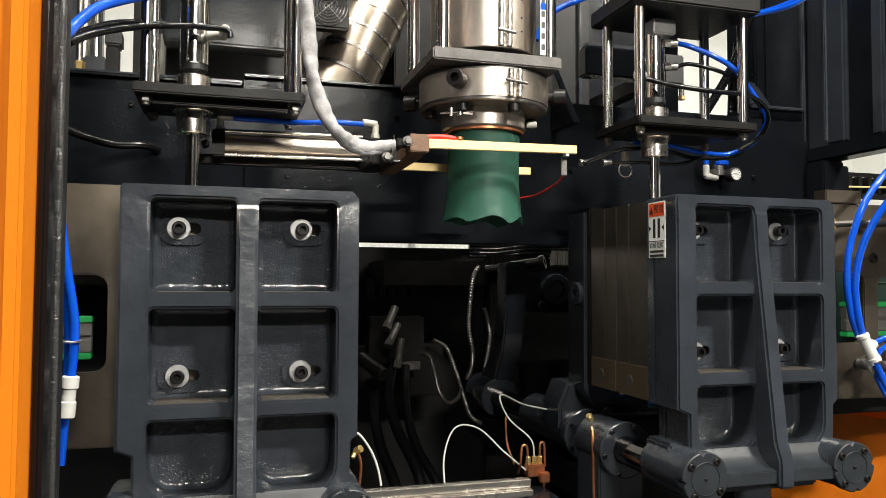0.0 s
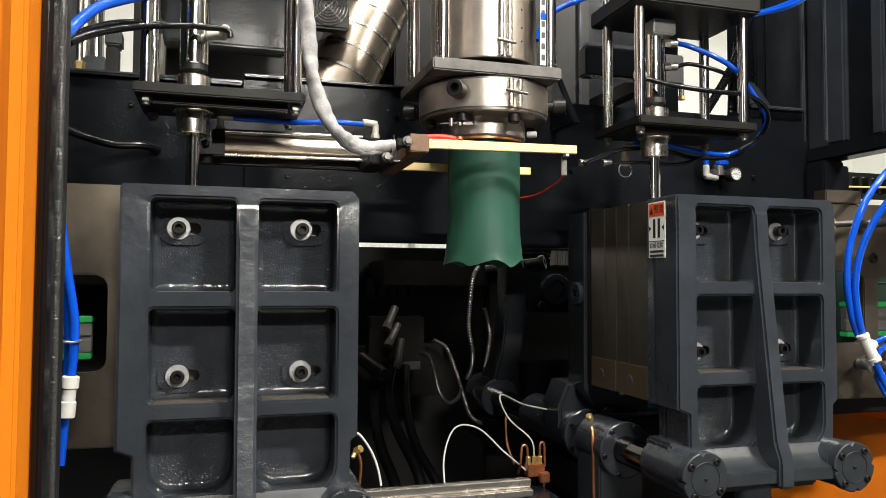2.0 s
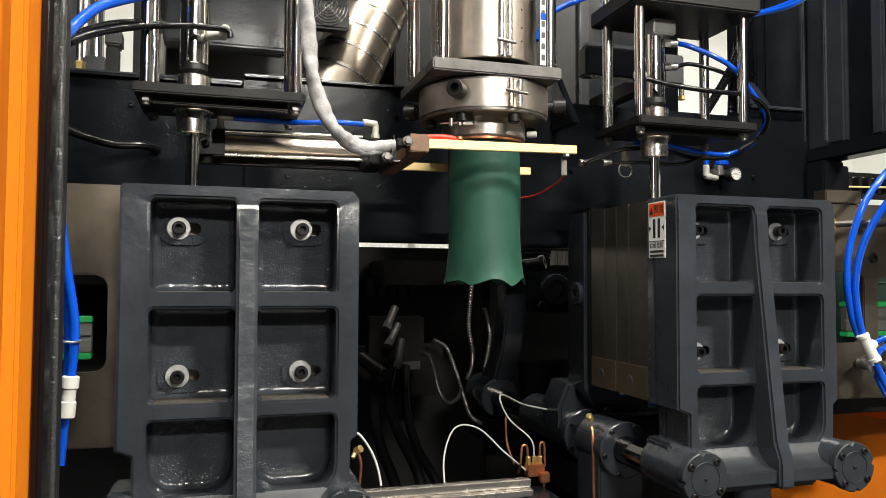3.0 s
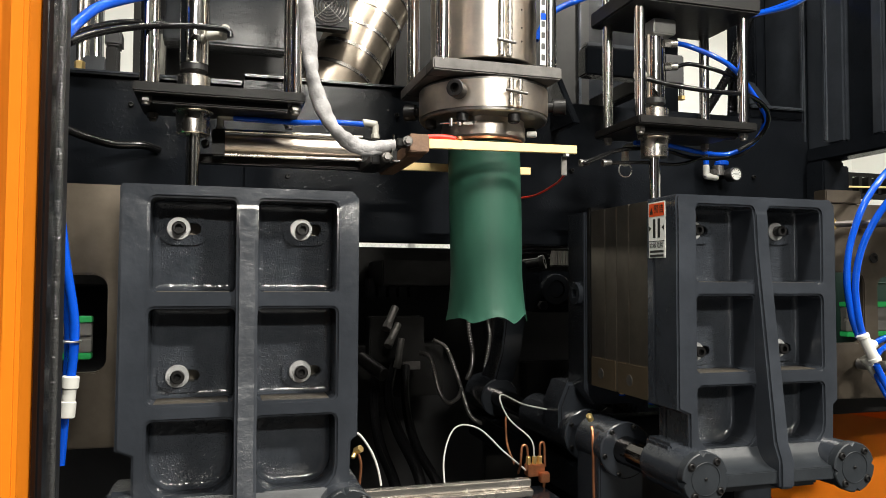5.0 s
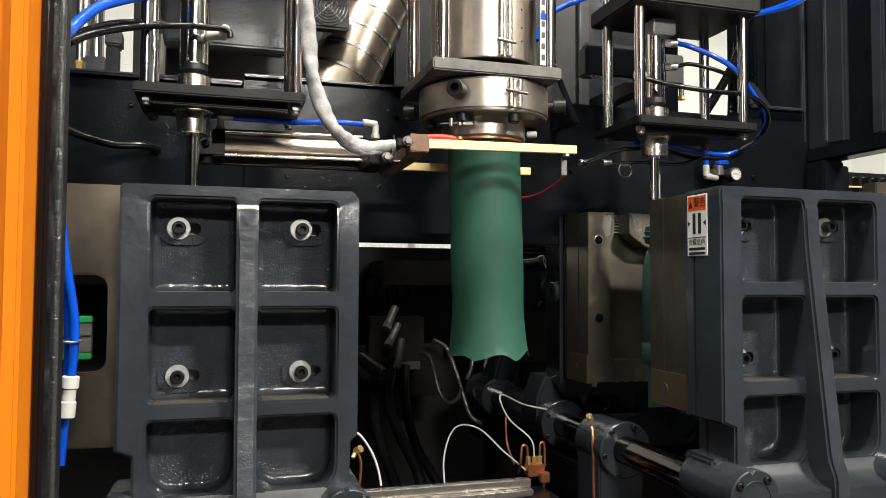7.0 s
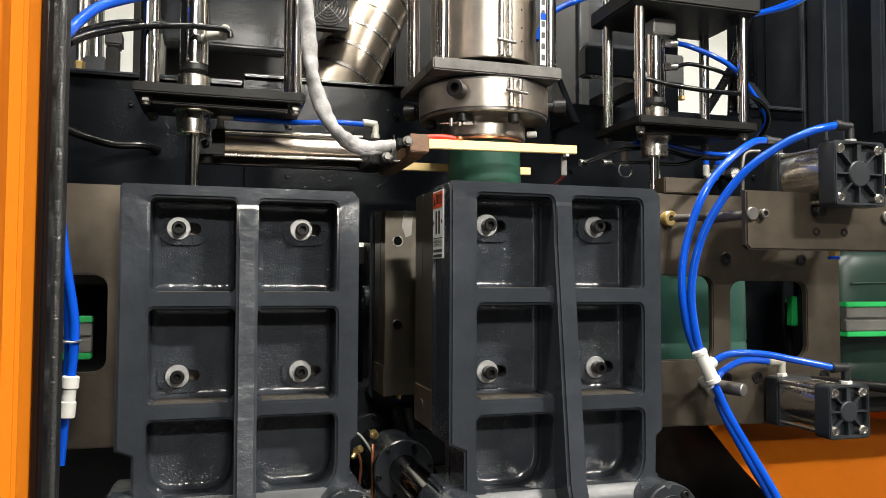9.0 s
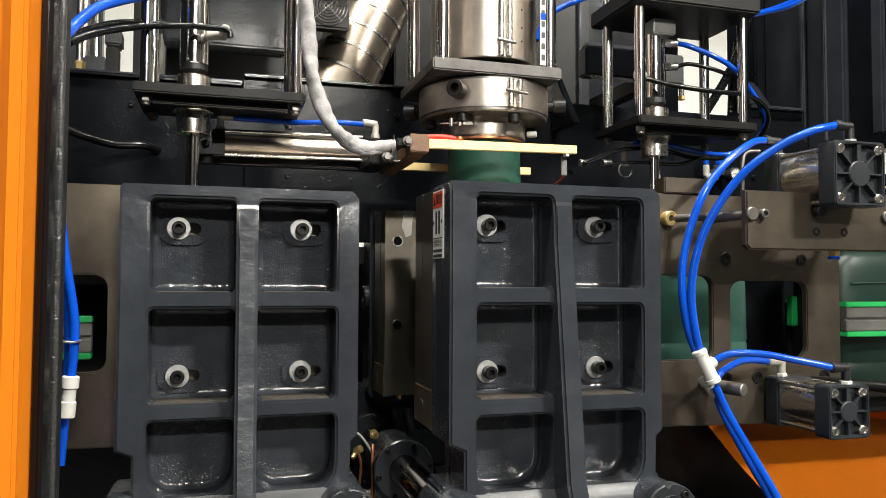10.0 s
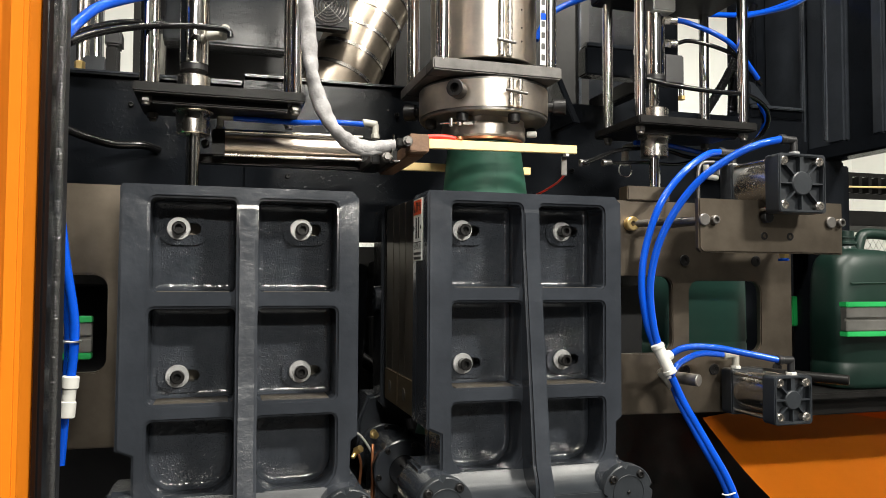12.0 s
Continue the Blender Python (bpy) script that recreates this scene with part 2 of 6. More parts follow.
def prism(outline, x0, x1, bevel=0.002):
    """Outline in y, z pushed along x."""
    bm = bmesh.new()
    f = bm.faces.new([bm.verts.new((x0, y, z)) for y, z in outline])
    ext = bmesh.ops.extrude_face_region(bm, geom=[f])
    bmesh.ops.translate(bm, verts=[g for g in ext["geom"] if isinstance(g, bmesh.types.BMVert)], vec=(x1 - x0, 0, 0))
    if bevel:
        bmesh.ops.bevel(bm, geom=list(bm.edges), offset=bevel, segments=2, affect="EDGES", clamp_overlap=True)
    return bm


def socket_bolt(p0, p1, r, material=None, seg=20):
    """Round head with a hex recess; p1 is the outer end."""
    _, n = turn_to(p0, p1)
    return lathe([(0, 0), (0, r), (n - 0.0015, r), (n, r - 0.0015), (n, 0.55 * r), (n - 0.6 * n, 0.5 * r), (n - 0.6 * n, 0)], p0, p1, seg)


# ---- hall ----
def hall():
    x0, x1, y0, y1, z1 = -5.0, 8.0, -6.5, 8.0, 4.2
    solo("floor", box(x0, x1, y0, y1, ZF - 0.1, ZF, 0), FLOORM, "grey epoxy floor of the factory hall", "floor", kind="structure")
    for n, b in (("wall_west", (x0 - 0.15, x0, y0, y1)), ("wall_east", (x1, x1 + 0.15, y0, y1)), ("wall_south", (x0, x1, y0 - 0.15, y0)), ("wall_north", (x0, x1, y1, y1 + 0.15))):
        white = n in ("wall_north", "wall_east")
        solo(n, box(*b, ZF, z1, 0), WALLW if white else WALLD, "plain white painted wall of the hall" if white else "unseen hall wall, kept dark to cut bounced light", "wall", kind="structure")
    solo("ceiling", box(x0, x1, y0, y1, z1, z1 + 0.1, 0), CEILM, "unseen hall ceiling, kept dark to cut bounced light", "ceiling", kind="structure")


hall()
MOVES = []      # (thing, which, dx, dz) for the motions at the end of the file


def moves(ob, which, dx=0.0, dz=0.0):
    """dx, dz: how far the thing sits off its drawn place on the station."""
    MOVES.append((ob, which, dx, dz))
    return ob


# ---- mould stations ----
TZ = -0.408                          # axis of the tie bars
Y0, YS, YB = 1.355, 1.437, 1.470     # platen: front rim, pocket floor, back


def tie_end(parent, x, z, y0, y1, r=0.052):
    housing = part("tie_bar_housing", join(rod((x, y1, z), (x, y0 + 0.020, z), r - 0.003, 40, 0.003)), PAINT, parent)
    cap_bm = rod((x, y0 + 0.021, z), (x, y0, z), r, 48, 0.002)
    for v in cap_bm.verts:      # four wrench notches in the rim
        a = math.degrees(math.atan2(v.co.z - z, v.co.x - x)) % 90
        if 2 < a < 13 and v.co.y < y0 + 0.01 and math.hypot(v.co.x - x, v.co.z - z) > 0.5 * r:
            v.co.x, v.co.z = x + (v.co.x - x) * 0.87, z + (v.co.z - z) * 0.87
    cap = part("end_cap", join(cap_bm, ring((x, y0 + 0.001, z), (x, y0 - 0.0012, z), r * 0.60, r * 0.63, 48, 0.0004)), CAPMETAL, parent, "round dark cover cap with four socket bolts")
    for k in range(4):
        a = radians(52 + 90 * k)
        bx, bz = x + 0.041 * math.cos(a), z + 0.041 * math.sin(a)
        part("cap_bolt", join(socket_bolt((bx, y0, bz), (bx, y0 - 0.004, bz), 0.0072, seg=14), ring((bx, y0 + 0.001, bz), (bx, y0 - 0.0008, bz), 0.0080, 0.0092, 18, 0.0003)), BOLT, cap)
    part("centre_mark", rod((x, y0, z), (x, y0 - 0.003, z), 0.0035, 12), BOLT, cap)
    return housing


def cove(x0, x1, z0, z1, r, rb, yf, q, n=5):
    """Hollow fillet between the walls of a pocket and its floor at yf; q: its radius."""
    bm = bmesh.new()
    rings = []
    for k in range(n + 1):
        a = radians(90 * k / n)
        o, y = q - q * math.cos(a) - 0.0004, yf - q + q * math.sin(a)
        rings.append([bm.verts.new((x, y, z)) for x, z in rrect(x0 + o, x1 - o, z0 + o, z1 - o, max(r - o, 0.0008), 4, max(rb - o, 0.0008))])
    m = len(rings[0])
    for a, b in zip(rings, rings[1:]):
        for i in range(m):
            bm.faces.new((a[i], a[(i + 1) % m], b[(i + 1) % m], b[i]))
    back = [bm.verts.new((v.co.x, yf + 0.002, v.co.z)) for v in rings[0]]
    for i in range(m):
        bm.faces.new((back[i], back[(i + 1) % m], rings[0][(i + 1) % m], rings[0][i]))
    return bm


def front_platen():
    cx = CX
    p = thing("mould_platen", "slate-painted ribbed cast mould platen carrying the front mould half", "platen", (cx, YB, -0.45), "front mould platens")
    w, e = 0.198, 0.206
    outline = [(cx - w, 0.154), (cx - w + 0.004, 0.161), (cx + e - 0.012, 0.161), (cx + e, 0.148), (cx + e, -0.278), (cx + e - 0.012, -0.288), (cx + e - 0.016, -0.42),
               (cx - w + 0.026, -0.42), (cx - w + 0.026, -0.296), (cx - w, -0.284)]
    pockets = []
    for xa, xb in ((-0.150, -0.009), (0.028, 0.166)):
        for k, (za, zb) in enumerate(((-0.022, 0.139), (-0.211, -0.050), (-0.372, -0.239))):
            pockets.append((cx + xa, cx + xb, za, zb, 0.010, 0.045 if k == 2 else 0.009))
    rim = slab(outline, [rrect(a, b, c, d, r, 4, rb) for a, b, c, d, r, rb in pockets], Y0, YS + 0.004, 0.0042)
    for z in (0.126, 0.131):      # the top band leans back above a soft bend
        bmesh.ops.bisect_plane(rim, geom=rim.verts[:] + rim.edges[:] + rim.faces[:], plane_co=(0, 0, z), plane_no=(0, 0, 1))
    for v in rim.verts:
        if v.co.z > 0.127 and v.co.y < Y0 + 0.02:
            v.co.y += 0.001 + 0.03 * max(0, v.co.z - 0.131)
    part("ribbed_casting", rim, PAINT, p)
    bolts = ((-0.1075, 0.0910), (0.1090, 0.0935), (-0.1055, -0.1725), (0.1100, -0.1700))
    slots = [rrect(cx + bx - 0.012, cx + bx + 0.038, bz - 0.0105, bz + 0.0105, 0.0098, 5) for bx, bz in bolts]
    part("back_plate", slab(outline, slots, YS + 0.0065, YB, 0.002), PAINT, p)
    part("pocket_floor", slab(rrect(cx - 0.165, cx + 0.175, -0.40, 0.15, 0.004, 2), slots, YS, YS + 0.006, 0.001), ROUGHCAST, p, "rough cast pocket floor under glossy slate paint")
    for a, b, c, d, r, rb in pockets:      # cast cove round each pocket floor, and the dusty ledge below
        part("pocket_cove", cove(a, b, c, d, r, rb, YS - 0.0003, 0.013), ROUGHCAST, p)
        if rb < 0.02:
            part("pocket_ledge", box(a + 0.010, b - 0.010, Y0 + 0.010, YS - 0.012, c - 0.003, c + 0.0012, 0.001), DUSTY, p, "ledge with brownish dust")
    # central gusset rib that deepens towards the base
    part("gusset_rib", prism([(YS, 0.120), (Y0 - 0.002, 0.128), (Y0 - 0.006, 0.05), (1.300, -0.35), (1.285, -0.385), (1.285, -0.44), (YS, -0.44)], cx - 0.0085, cx + 0.0275, 0.005), PAINT, p)
    shelf = prism([(YS - 0.01, -0.43), (1.296, -0.43), (1.296, -0.404), (1.318, -0.401), (1.336, -0.393), (1.347, -0.381), (1.3545, -0.366), (YS - 0.01, -0.376)], cx - 0.165, cx + 0.165, 0.0015)
    part("base_shelf", shelf, CAPMETAL, p)
    part("base_web", box(cx - 0.175, cx + 0.178, 1.39, YB - 0.002, -0.47, -0.40, 0.006), PAINT, p)
    for s in (-0.181, 0.181):
        part("housing_web", box(cx + s - 0.028, cx + s + 0.028, 1.372, YB - 0.004, -0.400, -0.355, 0.006), PAINT, p)
        tie_end(p, cx + s, TZ, 1.29, 1.455)
    # slotted bosses, washers and socket bolts
    for bx, bz in bolts:
        x, z = cx + bx, bz
        part("slot_boss", slab(rrect(x - 0.034, x + 0.052, z - 0.030, z + 0.026, 0.026, 6), [rrect(x - 0.012, x + 0.038, z - 0.0105, z + 0.0105, 0.0098, 5)], YS - 0.005, YS - 0.0005, 0.0008), ROUGHCAST, p)
        part("washer", ring((x, YS - 0.0052, z), (x, YS - 0.0095, z), 0.008, 0.0205, 32, 0.001), ZINC, p, "bright zinc washer")
        part("socket_bolt", socket_bolt((x + 0.001, YS - 0.011, z), (x + 0.001, YS - 0.029, z), 0.0118), BOLT, p, "black socket-head bolt")
    return p


def text_mesh(body, size, at, turn, material, parent, name):
    cu = bpy.data.curves.new(name, "FONT")
    cu.body, cu.size, cu.align_x, cu.align_y = body, size, "CENTER", "CENTER"
    cu.extrude = 0.0001
    tmp = new("tmp_text", cu)
    dg = bpy.context.evaluated_depsgraph_get()
    me = bpy.data.meshes.new_from_object(tmp.evaluated_get(dg))
    bpy.data.objects.remove(tmp)
    me.materials.clear()
    me.materials.append(material)
    me.transform(Matrix.Translation(at) @ turn)
    me.transform(Matrix.Translation(-ORIGIN[parent]))
    ob = new(name, me)
    ob.parent = parent
    ORIGIN[ob] = ORIGIN[parent]
    return ob


def warning_sign(parent):
    """Sign on the side of the platen, read from the -x side."""
    x, yc, zc = CX - 0.198 - 0.0012, 1.428, 0.0900
    h, w = 0.0605, 0.032
    sign = part("warning_sign", box(x - 0.0004, x + 0.0012, yc - w, yc + w, zc - h, zc + h, 0.0004), STICKER, parent, "white warning sign with red header and black pictogram")
    part("sign_header", box(x - 0.0010, x, yc - w + 0.003, yc + w - 0.003, zc + h - 0.031, zc + h - 0.003, 0), STICKRED, sign, "red header field")
    turn = Matrix.Rotation(radians(-90), 4, "Z") @ Matrix.Rotation(radians(90), 4, "X")
    text_mesh("警告", 0.020, (x - 0.0013, yc - 0.010, zc + h - 0.017), turn, INK, sign, "sign_word")
    tri = bmesh.new()
    tri.faces.new([tri.verts.new((x - 0.0014, yc + a, zc + h + b)) for a, b in ((0.026, -0.026), (0.012, -0.026), (0.019, -0.010))])
    part("sign_triangle", tri, INK, sign)
    for dy in (-0.009, 0.009):
        part("sign_bar", box(x - 0.0010, x, yc + dy - 0.0045, yc + dy + 0.0045, zc - 0.017, zc + 0.024, 0), INK, sign)
        arrow = bmesh.new()
        s = 1 if dy > 0 else -1
        arrow.faces.new([arrow.verts.new((x - 0.0010, yc + dy * 2.9 + a * s, zc + 0.004 + b)) for a, b in ((0.003, -0.006), (0.003, 0.006), (-0.006, 0))])
        part("sign_arrow", arrow, INK, sign)
    part("sign_rule", box(x - 0.0010, x, yc - w + 0.003, yc + w - 0.003, zc - 0.025, zc - 0.0235, 0), INK, sign)
    text_mesh("合模危险", 0.0135, (x - 0.0012, yc, zc - 0.034), turn, INK, sign, "sign_word")
    for k in range(2):
        part("sign_line", box(x - 0.0010, x, yc - w + 0.006, yc + w - 0.006, zc - 0.049 - 0.009 * k, zc - 0.044 - 0.009 * k, 0), INK, sign)
    return sign


def bottle_line(cx, neck, z0, z1):
    """Outline of the canister: body, sloped shoulder, neck."""
    xl, xr = cx - 0.133, cx + 0.13
    return [(xl, z0 + 0.02), (xl + 0.015, z0), (xr - 0.02, z0), (xr, z0 + 0.02), (xr, z1 - 0.05), (xr - 0.02, z1 - 0.02), (neck + 0.07, z1 - 0.015), (neck + 0.03, z1 + 0.012), (neck + 0.022, z1 + 0.02),
            (neck + 0.022, 0.177), (neck - 0.022, 0.177), (neck - 0.022, z1 + 0.02), (xl + 0.004, z1 - 0.012)]


def mould_half(front):
    cx, neck = CX, CX - 0.095
    ya, yb = (YB + 0.003, PY - 0.0006) if front else (PY + 0.0006, 1.742)
    p = thing("mould_half", "ground steel blow mould half with a canister cavity", "mould", (cx, (ya + yb) / 2, -0.265), "mould halves")
    x0, x1 = cx - 0.193, cx + 0.193
    cav = bottle_line(cx, neck, -0.205, 0.105)
    lo, hi = (yb - 0.055, yb) if front else (ya, ya + 0.055)
    # the neck opens at the top: the cavity is cut in from the upper edge
    c = cav
    notch = [(x0, -0.26), (x1, -0.26), (x1, 0.178), c[9], c[8], c[7], c[6], c[5], c[4], c[3], c[2], c[1], c[0], c[12], c[11], c[10], (x0, 0.178)]
    notch = [(a, min(b, 0.178)) for a, b in notch]
    part("cavity_plate", slab(notch, [], lo, hi, 0.0015), MOULD, p)
    s0, s1 = (ya, lo - 0.0008) if front else (hi + 0.0008, yb)
    part("backing_block", box(x0, x1, s0, s1, -0.26, 0.178, 0.0025), MOULD, p)
    zi = -0.19
    yi0, yi1 = (ya + 0.004, yb - 0.004) if front else (ya + 0.004, yb - 0.004)
    part("bottom_insert", box(x0 - 0.0022, x0 + 0.02, yi0, yi1, -0.263, zi, 0.0015), INSERT, p, "lighter ground steel pinch-off insert")
    part("insert_mark", rod((x0 - 0.002, (ya + yb) / 2 + 0.01, -0.228), (x0 - 0.0032, (ya + yb) / 2 + 0.01, -0.228), 0.013, 20, 0.0003), GREYSTEEL, p)
    face = yb if front else ya
    s = 1 if front else -1
    for z in (0.105, -0.095):
        bush = part("guide_bush", ring((x0 + 0.030, face - 0.002 * s, z), (x0 + 0.030, face + 0.0015 * s, z), 0.0105, 0.0135, 28, 0.0005), STAINLESS, p, "bright steel guide bush")
        # raised black disc; the dark of the bore is its colour
        part("guide_hole", rod((x0 + 0.030, face - 0.002 * s, z), (x0 + 0.030, face + 0.0013 * s, z), 0.0104, 28, 0.0002), BLACKHOSE, bush)
    # thread rings of the neck and shoulder facets
    for k in range(5):
        z = 0.127 + 0.008 * k
        part("thread_ring", slab(rrect(neck - 0.030 + 0.001 * k, neck + 0.030 - 0.001 * k, z, z + 0.0035, 0.001, 2), [], *((face - 0.05, face - 0.03) if front else (face + 0.03, face + 0.05)), 0.0008), STAINLESS, p)
    for sx in (-1, 1):
        part("neck_insert", slab([(neck + sx * 0.024, 0.1785), (neck + sx * 0.056, 0.1785), (neck + sx * 0.062, 0.14), (neck + sx * 0.05, 0.11), (neck + sx * 0.032, 0.118), (neck + sx * 0.030, 0.15)][::sx], [],
                                 *((face - 0.02, face + 0.001) if front else (face - 0.001, face + 0.02)), 0.003), STAINLESS, p, "polished neck insert")
    for k in range(9):
        xx = cx - 0.12 + 0.0275 * k
        part("vent_slot", box(xx, xx + 0.017, *((face - 0.012, face + 0.002) if front else (face - 0.002, face + 0.012)), -0.262, -0.212, 0.002), MOULD, p)
    fit = part("water_nipple", join(hexa((x0 + 0.05, (ya + yb) / 2, -0.262), (x0 + 0.05, (ya + yb) / 2, -0.272), 0.009), rod((x0 + 0.05, (ya + yb) / 2, -0.272), (x0 + 0.05, (ya + yb) / 2, -0.279), 0.006)), BRASS, p, "small brass water nipple")
    part("nipple_collar", rod((x0 + 0.05, (ya + yb) / 2, -0.279), (x0 + 0.05, (ya + yb) / 2, -0.283), 0.0085), BLUE, p)
    return p


def back_platen():
    cx = CX
    p = thing("rear_mould_platen", "slate-painted rear mould platen with sleeves for the tie bars", "platen", (cx, 1.755, -0.45))
    w = 0.2
    part("platen_plate", slab([(cx - w, 0.165), (cx + w, 0.165), (cx + w, -0.29), (cx + w - 0.03, -0.33), (cx - w + 0.03, -0.33), (cx - w, -0.29)], [], 1.764, 1.862, 0.004), PAINT, p)
    part("adapter_plate", box(cx - w + 0.006, cx + w - 0.006, 1.744, 1.763, -0.275, 0.176, 0.003), BLACKSTEEL, p)
    for s in (-0.183, 0.183):
        x = cx + s
        part("sleeve_web", slab([(x - 0.035, -0.28), (x + 0.035, -0.28), (x + 0.06, -0.34), (x + 0.06, -0.40), (x - 0.06, -0.40), (x - 0.06, -0.34)], [], 1.825, 1.935, 0.008), PAINT, p)
        sleeve = part("tie_bar_sleeve", join(ring((x, 1.79, TZ), (x, 2.11, TZ), 0.0335, 0.060, 36, 0.003), ring((x, 1.776, TZ), (x, 1.796, TZ), 0.0335, 0.067, 36, 0.003)), PAINT, p)
        for k in range(6):
            a = radians(30 + 60 * k)
            part("flange_bolt", socket_bolt((x + 0.057 * math.cos(a), 1.776, TZ + 0.057 * math.sin(a)), (x + 0.057 * math.cos(a), 1.770, TZ + 0.057 * math.sin(a)), 0.006, seg=10), BOLT, sleeve)
        part("grease_nipple", join(hexa((x - 0.038, 1.90, TZ + 0.044), (x - 0.048, 1.89, TZ + 0.056), 0.0085), rod((x - 0.046, 1.885, TZ + 0.054), (x - 0.056, 1.865, TZ + 0.054), 0.005)), BRASS, sleeve, "brass grease fitting")
    part("locating_boss", ring((cx - 0.196, 1.80, -0.045), (cx - 0.212, 1.80, -0.045), 0.012, 0.030, 28), PAINT, p)
    return p


# curved web of the end bearing, outline in y, z
SWOOP = [(2.60, -0.42), (2.62, -0.38), (2.545, -0.335), (2.485, -0.28), (2.435, -0.20), (2.405, -0.10), (2.395, 0.05), (2.30, 0.05), (2.31, -0.12), (2.35, -0.25), (2.42, -0.35), (2.48, -0.42)]


def carriage():
    cx = CX
    c = thing("shuttle_carriage", "dark steel carriage with two tie bars and centre bearings", "carriage", (cx, 1.66, -0.75))
    for s in (-0.183, 0.183):
        x = cx + s
        part("tie_bar", rod((x, 1.31, TZ), (x, 2.62, TZ), 0.033, 36), TIEBAR, c, "polished tie bar with its dark reflection in the colour")
        bearing = part("centre_bearing", join(ring((x, 1.605, TZ), (x, 1.735, TZ), 0.0335, 0.062, 40, 0.004), ring((x, 1.590, TZ), (x, 1.608, TZ), 0.0335, 0.066, 40, 0.003)), PAINT, c)
        for k in range(6):
            a = radians(10 + 60 * k)
            part("flange_bolt", socket_bolt((x + 0.057 * math.cos(a), 1.59, TZ + 0.057 * math.sin(a)), (x + 0.057 * math.cos(a), 1.584, TZ + 0.057 * math.sin(a)), 0.006, seg=10), BOLT, bearing)
        part("bearing_pedestal", box(x - 0.058, x + 0.058, 1.612, 1.728, -0.72, -0.40, 0.004), PAINT, c)
        part("grease_nipple", join(hexa((x - 0.044, 1.68, -0.350), (x - 0.054, 1.672, -0.338), 0.0085), rod((x - 0.052, 1.668, -0.340), (x - 0.060, 1.652, -0.344), 0.005)), BRASS, bearing, "brass grease fitting")
        end = part("end_bearing", join(ring((x, 2.42, TZ), (x, 2.60, TZ), 0.0335, 0.066, 32, 0.004), prism(SWOOP, x - 0.02, x + 0.05, 0.006)), PAINT, c)
    part("side_beam", box(cx - 0.235, cx - 0.13, 1.70, 2.60, -0.56, -0.475, 0.005), DARKPAINT, c)
    part("side_beam", box(cx + 0.13, cx + 0.235, 1.70, 2.60, -0.56, -0.475, 0.005), DARKPAINT, c)
    part("cross_beam", box(cx - 0.24, cx + 0.24, 1.62, 1.72, -0.75, -0.66, 0.005), DARKPAINT, c)
    part("cross_tie", box(cx - 0.13, cx + 0.13, 1.74, 1.80, -0.44, -0.36, 0.005), DARKPAINT, c)
    return c


def grease_block():
    """Copper pipe manifold with its white capillary lines, on the carriage."""
    x0, y0, z0 = 0.742, 1.72, -0.470
    g = thing("grease_manifold", "small copper-coloured grease manifold with branching pipes", "manifold", (x0, y0, z0))
    part("manifold_block", join(box(x0 - 0.022, x0 + 0.022, y0 - 0.014, y0 + 0.014, z0, z0 + 0.028, 0.002), box(x0 + 0.004, x0 + 0.028, y0 - 0.03, y0 - 0.014, z0 - 0.012, z0 + 0.012, 0.002)), COPPER, g)
    for dx in (-0.016, 0.0, 0.014):
        part("outlet_nut", hexa((x0 + dx, y0, z0 + 0.027), (x0 + dx, y0, z0 + 0.046), 0.0065), BRASS, g)
    part("copper_pipe", hose([(x0 + 0.016, y0 - 0.022, z0 - 0.01), (x0 + 0.018, y0 - 0.02, z0 - 0.05), (x0 + 0.05, y0 - 0.02, z0 - 0.075), (x0 + 0.13, y0 - 0.04, z0 - 0.085)], 0.0035, 8), COPPER, g)
    part("copper_pipe", hose([(x0 - 0.016, y0, z0 + 0.04), (x0 - 0.02, y0, z0 + 0.07), (x0 - 0.032, y0, z0 + 0.07), (x0 - 0.036, y0, z0 + 0.03), (x0 - 0.03, y0 + 0.03, z0 - 0.0)], 0.003, 8), COPPER, g)
    part("copper_pipe", hose([(x0 + 0.014, y0, z0 + 0.04), (x0 + 0.016, y0, z0 + 0.075), (x0 + 0.026, y0, z0 + 0.072), (x0 + 0.028, y0, z0 + 0.02)], 0.003, 8), COPPER, g)
    part("copper_riser", hose([(CX - 0.187 - 0.060, 1.652, -0.346), (CX - 0.25, 1.640, -0.37), (CX - 0.25, 1.638, -0.45), (CX - 0.252, 1.64, -0.55), (CX - 0.29, 1.66, -0.56)], 0.0036, 8), COPPER, g)
    part("copper_riser", hose([(0.727, 1.86, -0.349), (0.722, 1.86, -0.36), (0.722, 1.85, -0.42), (0.722, 1.80, -0.46)], 0.003, 8), COPPER, g)
    part("capillary", hose([(x0, y0, z0 + 0.045), (x0 - 0.005, y0 + 0.01, z0 + 0.085), (x0 - 0.04, y0 + 0.06, z0 + 0.125), (x0 - 0.05, y0 + 0.10, z0 + 0.165), (x0 - 0.02, y0 + 0.16, z0 + 0.172),
                            (x0 + 0.05, y0 + 0.19, z0 + 0.14), (CX - 0.187 - 0.062, 1.905, -0.346)], 0.0021, 8), WHITEP, g, "thin white capillary tube")
    part("capillary", hose([(x0 - 0.02, y0, z0 + 0.012), (x0 - 0.06, y0 + 0.05, z0 + 0.05), (x0 - 0.11, y0 + 0.1, z0 + 0.10), (x0 - 0.165, y0 + 0.12, z0 + 0.10), (x0 - 0.20, y0 + 0.10, z0 + 0.03), (x0 - 0.205, y0 + 0.06, z0 - 0.07)], 0.0022, 8), WHITEP, g, "thin white capillary tube")
    return g


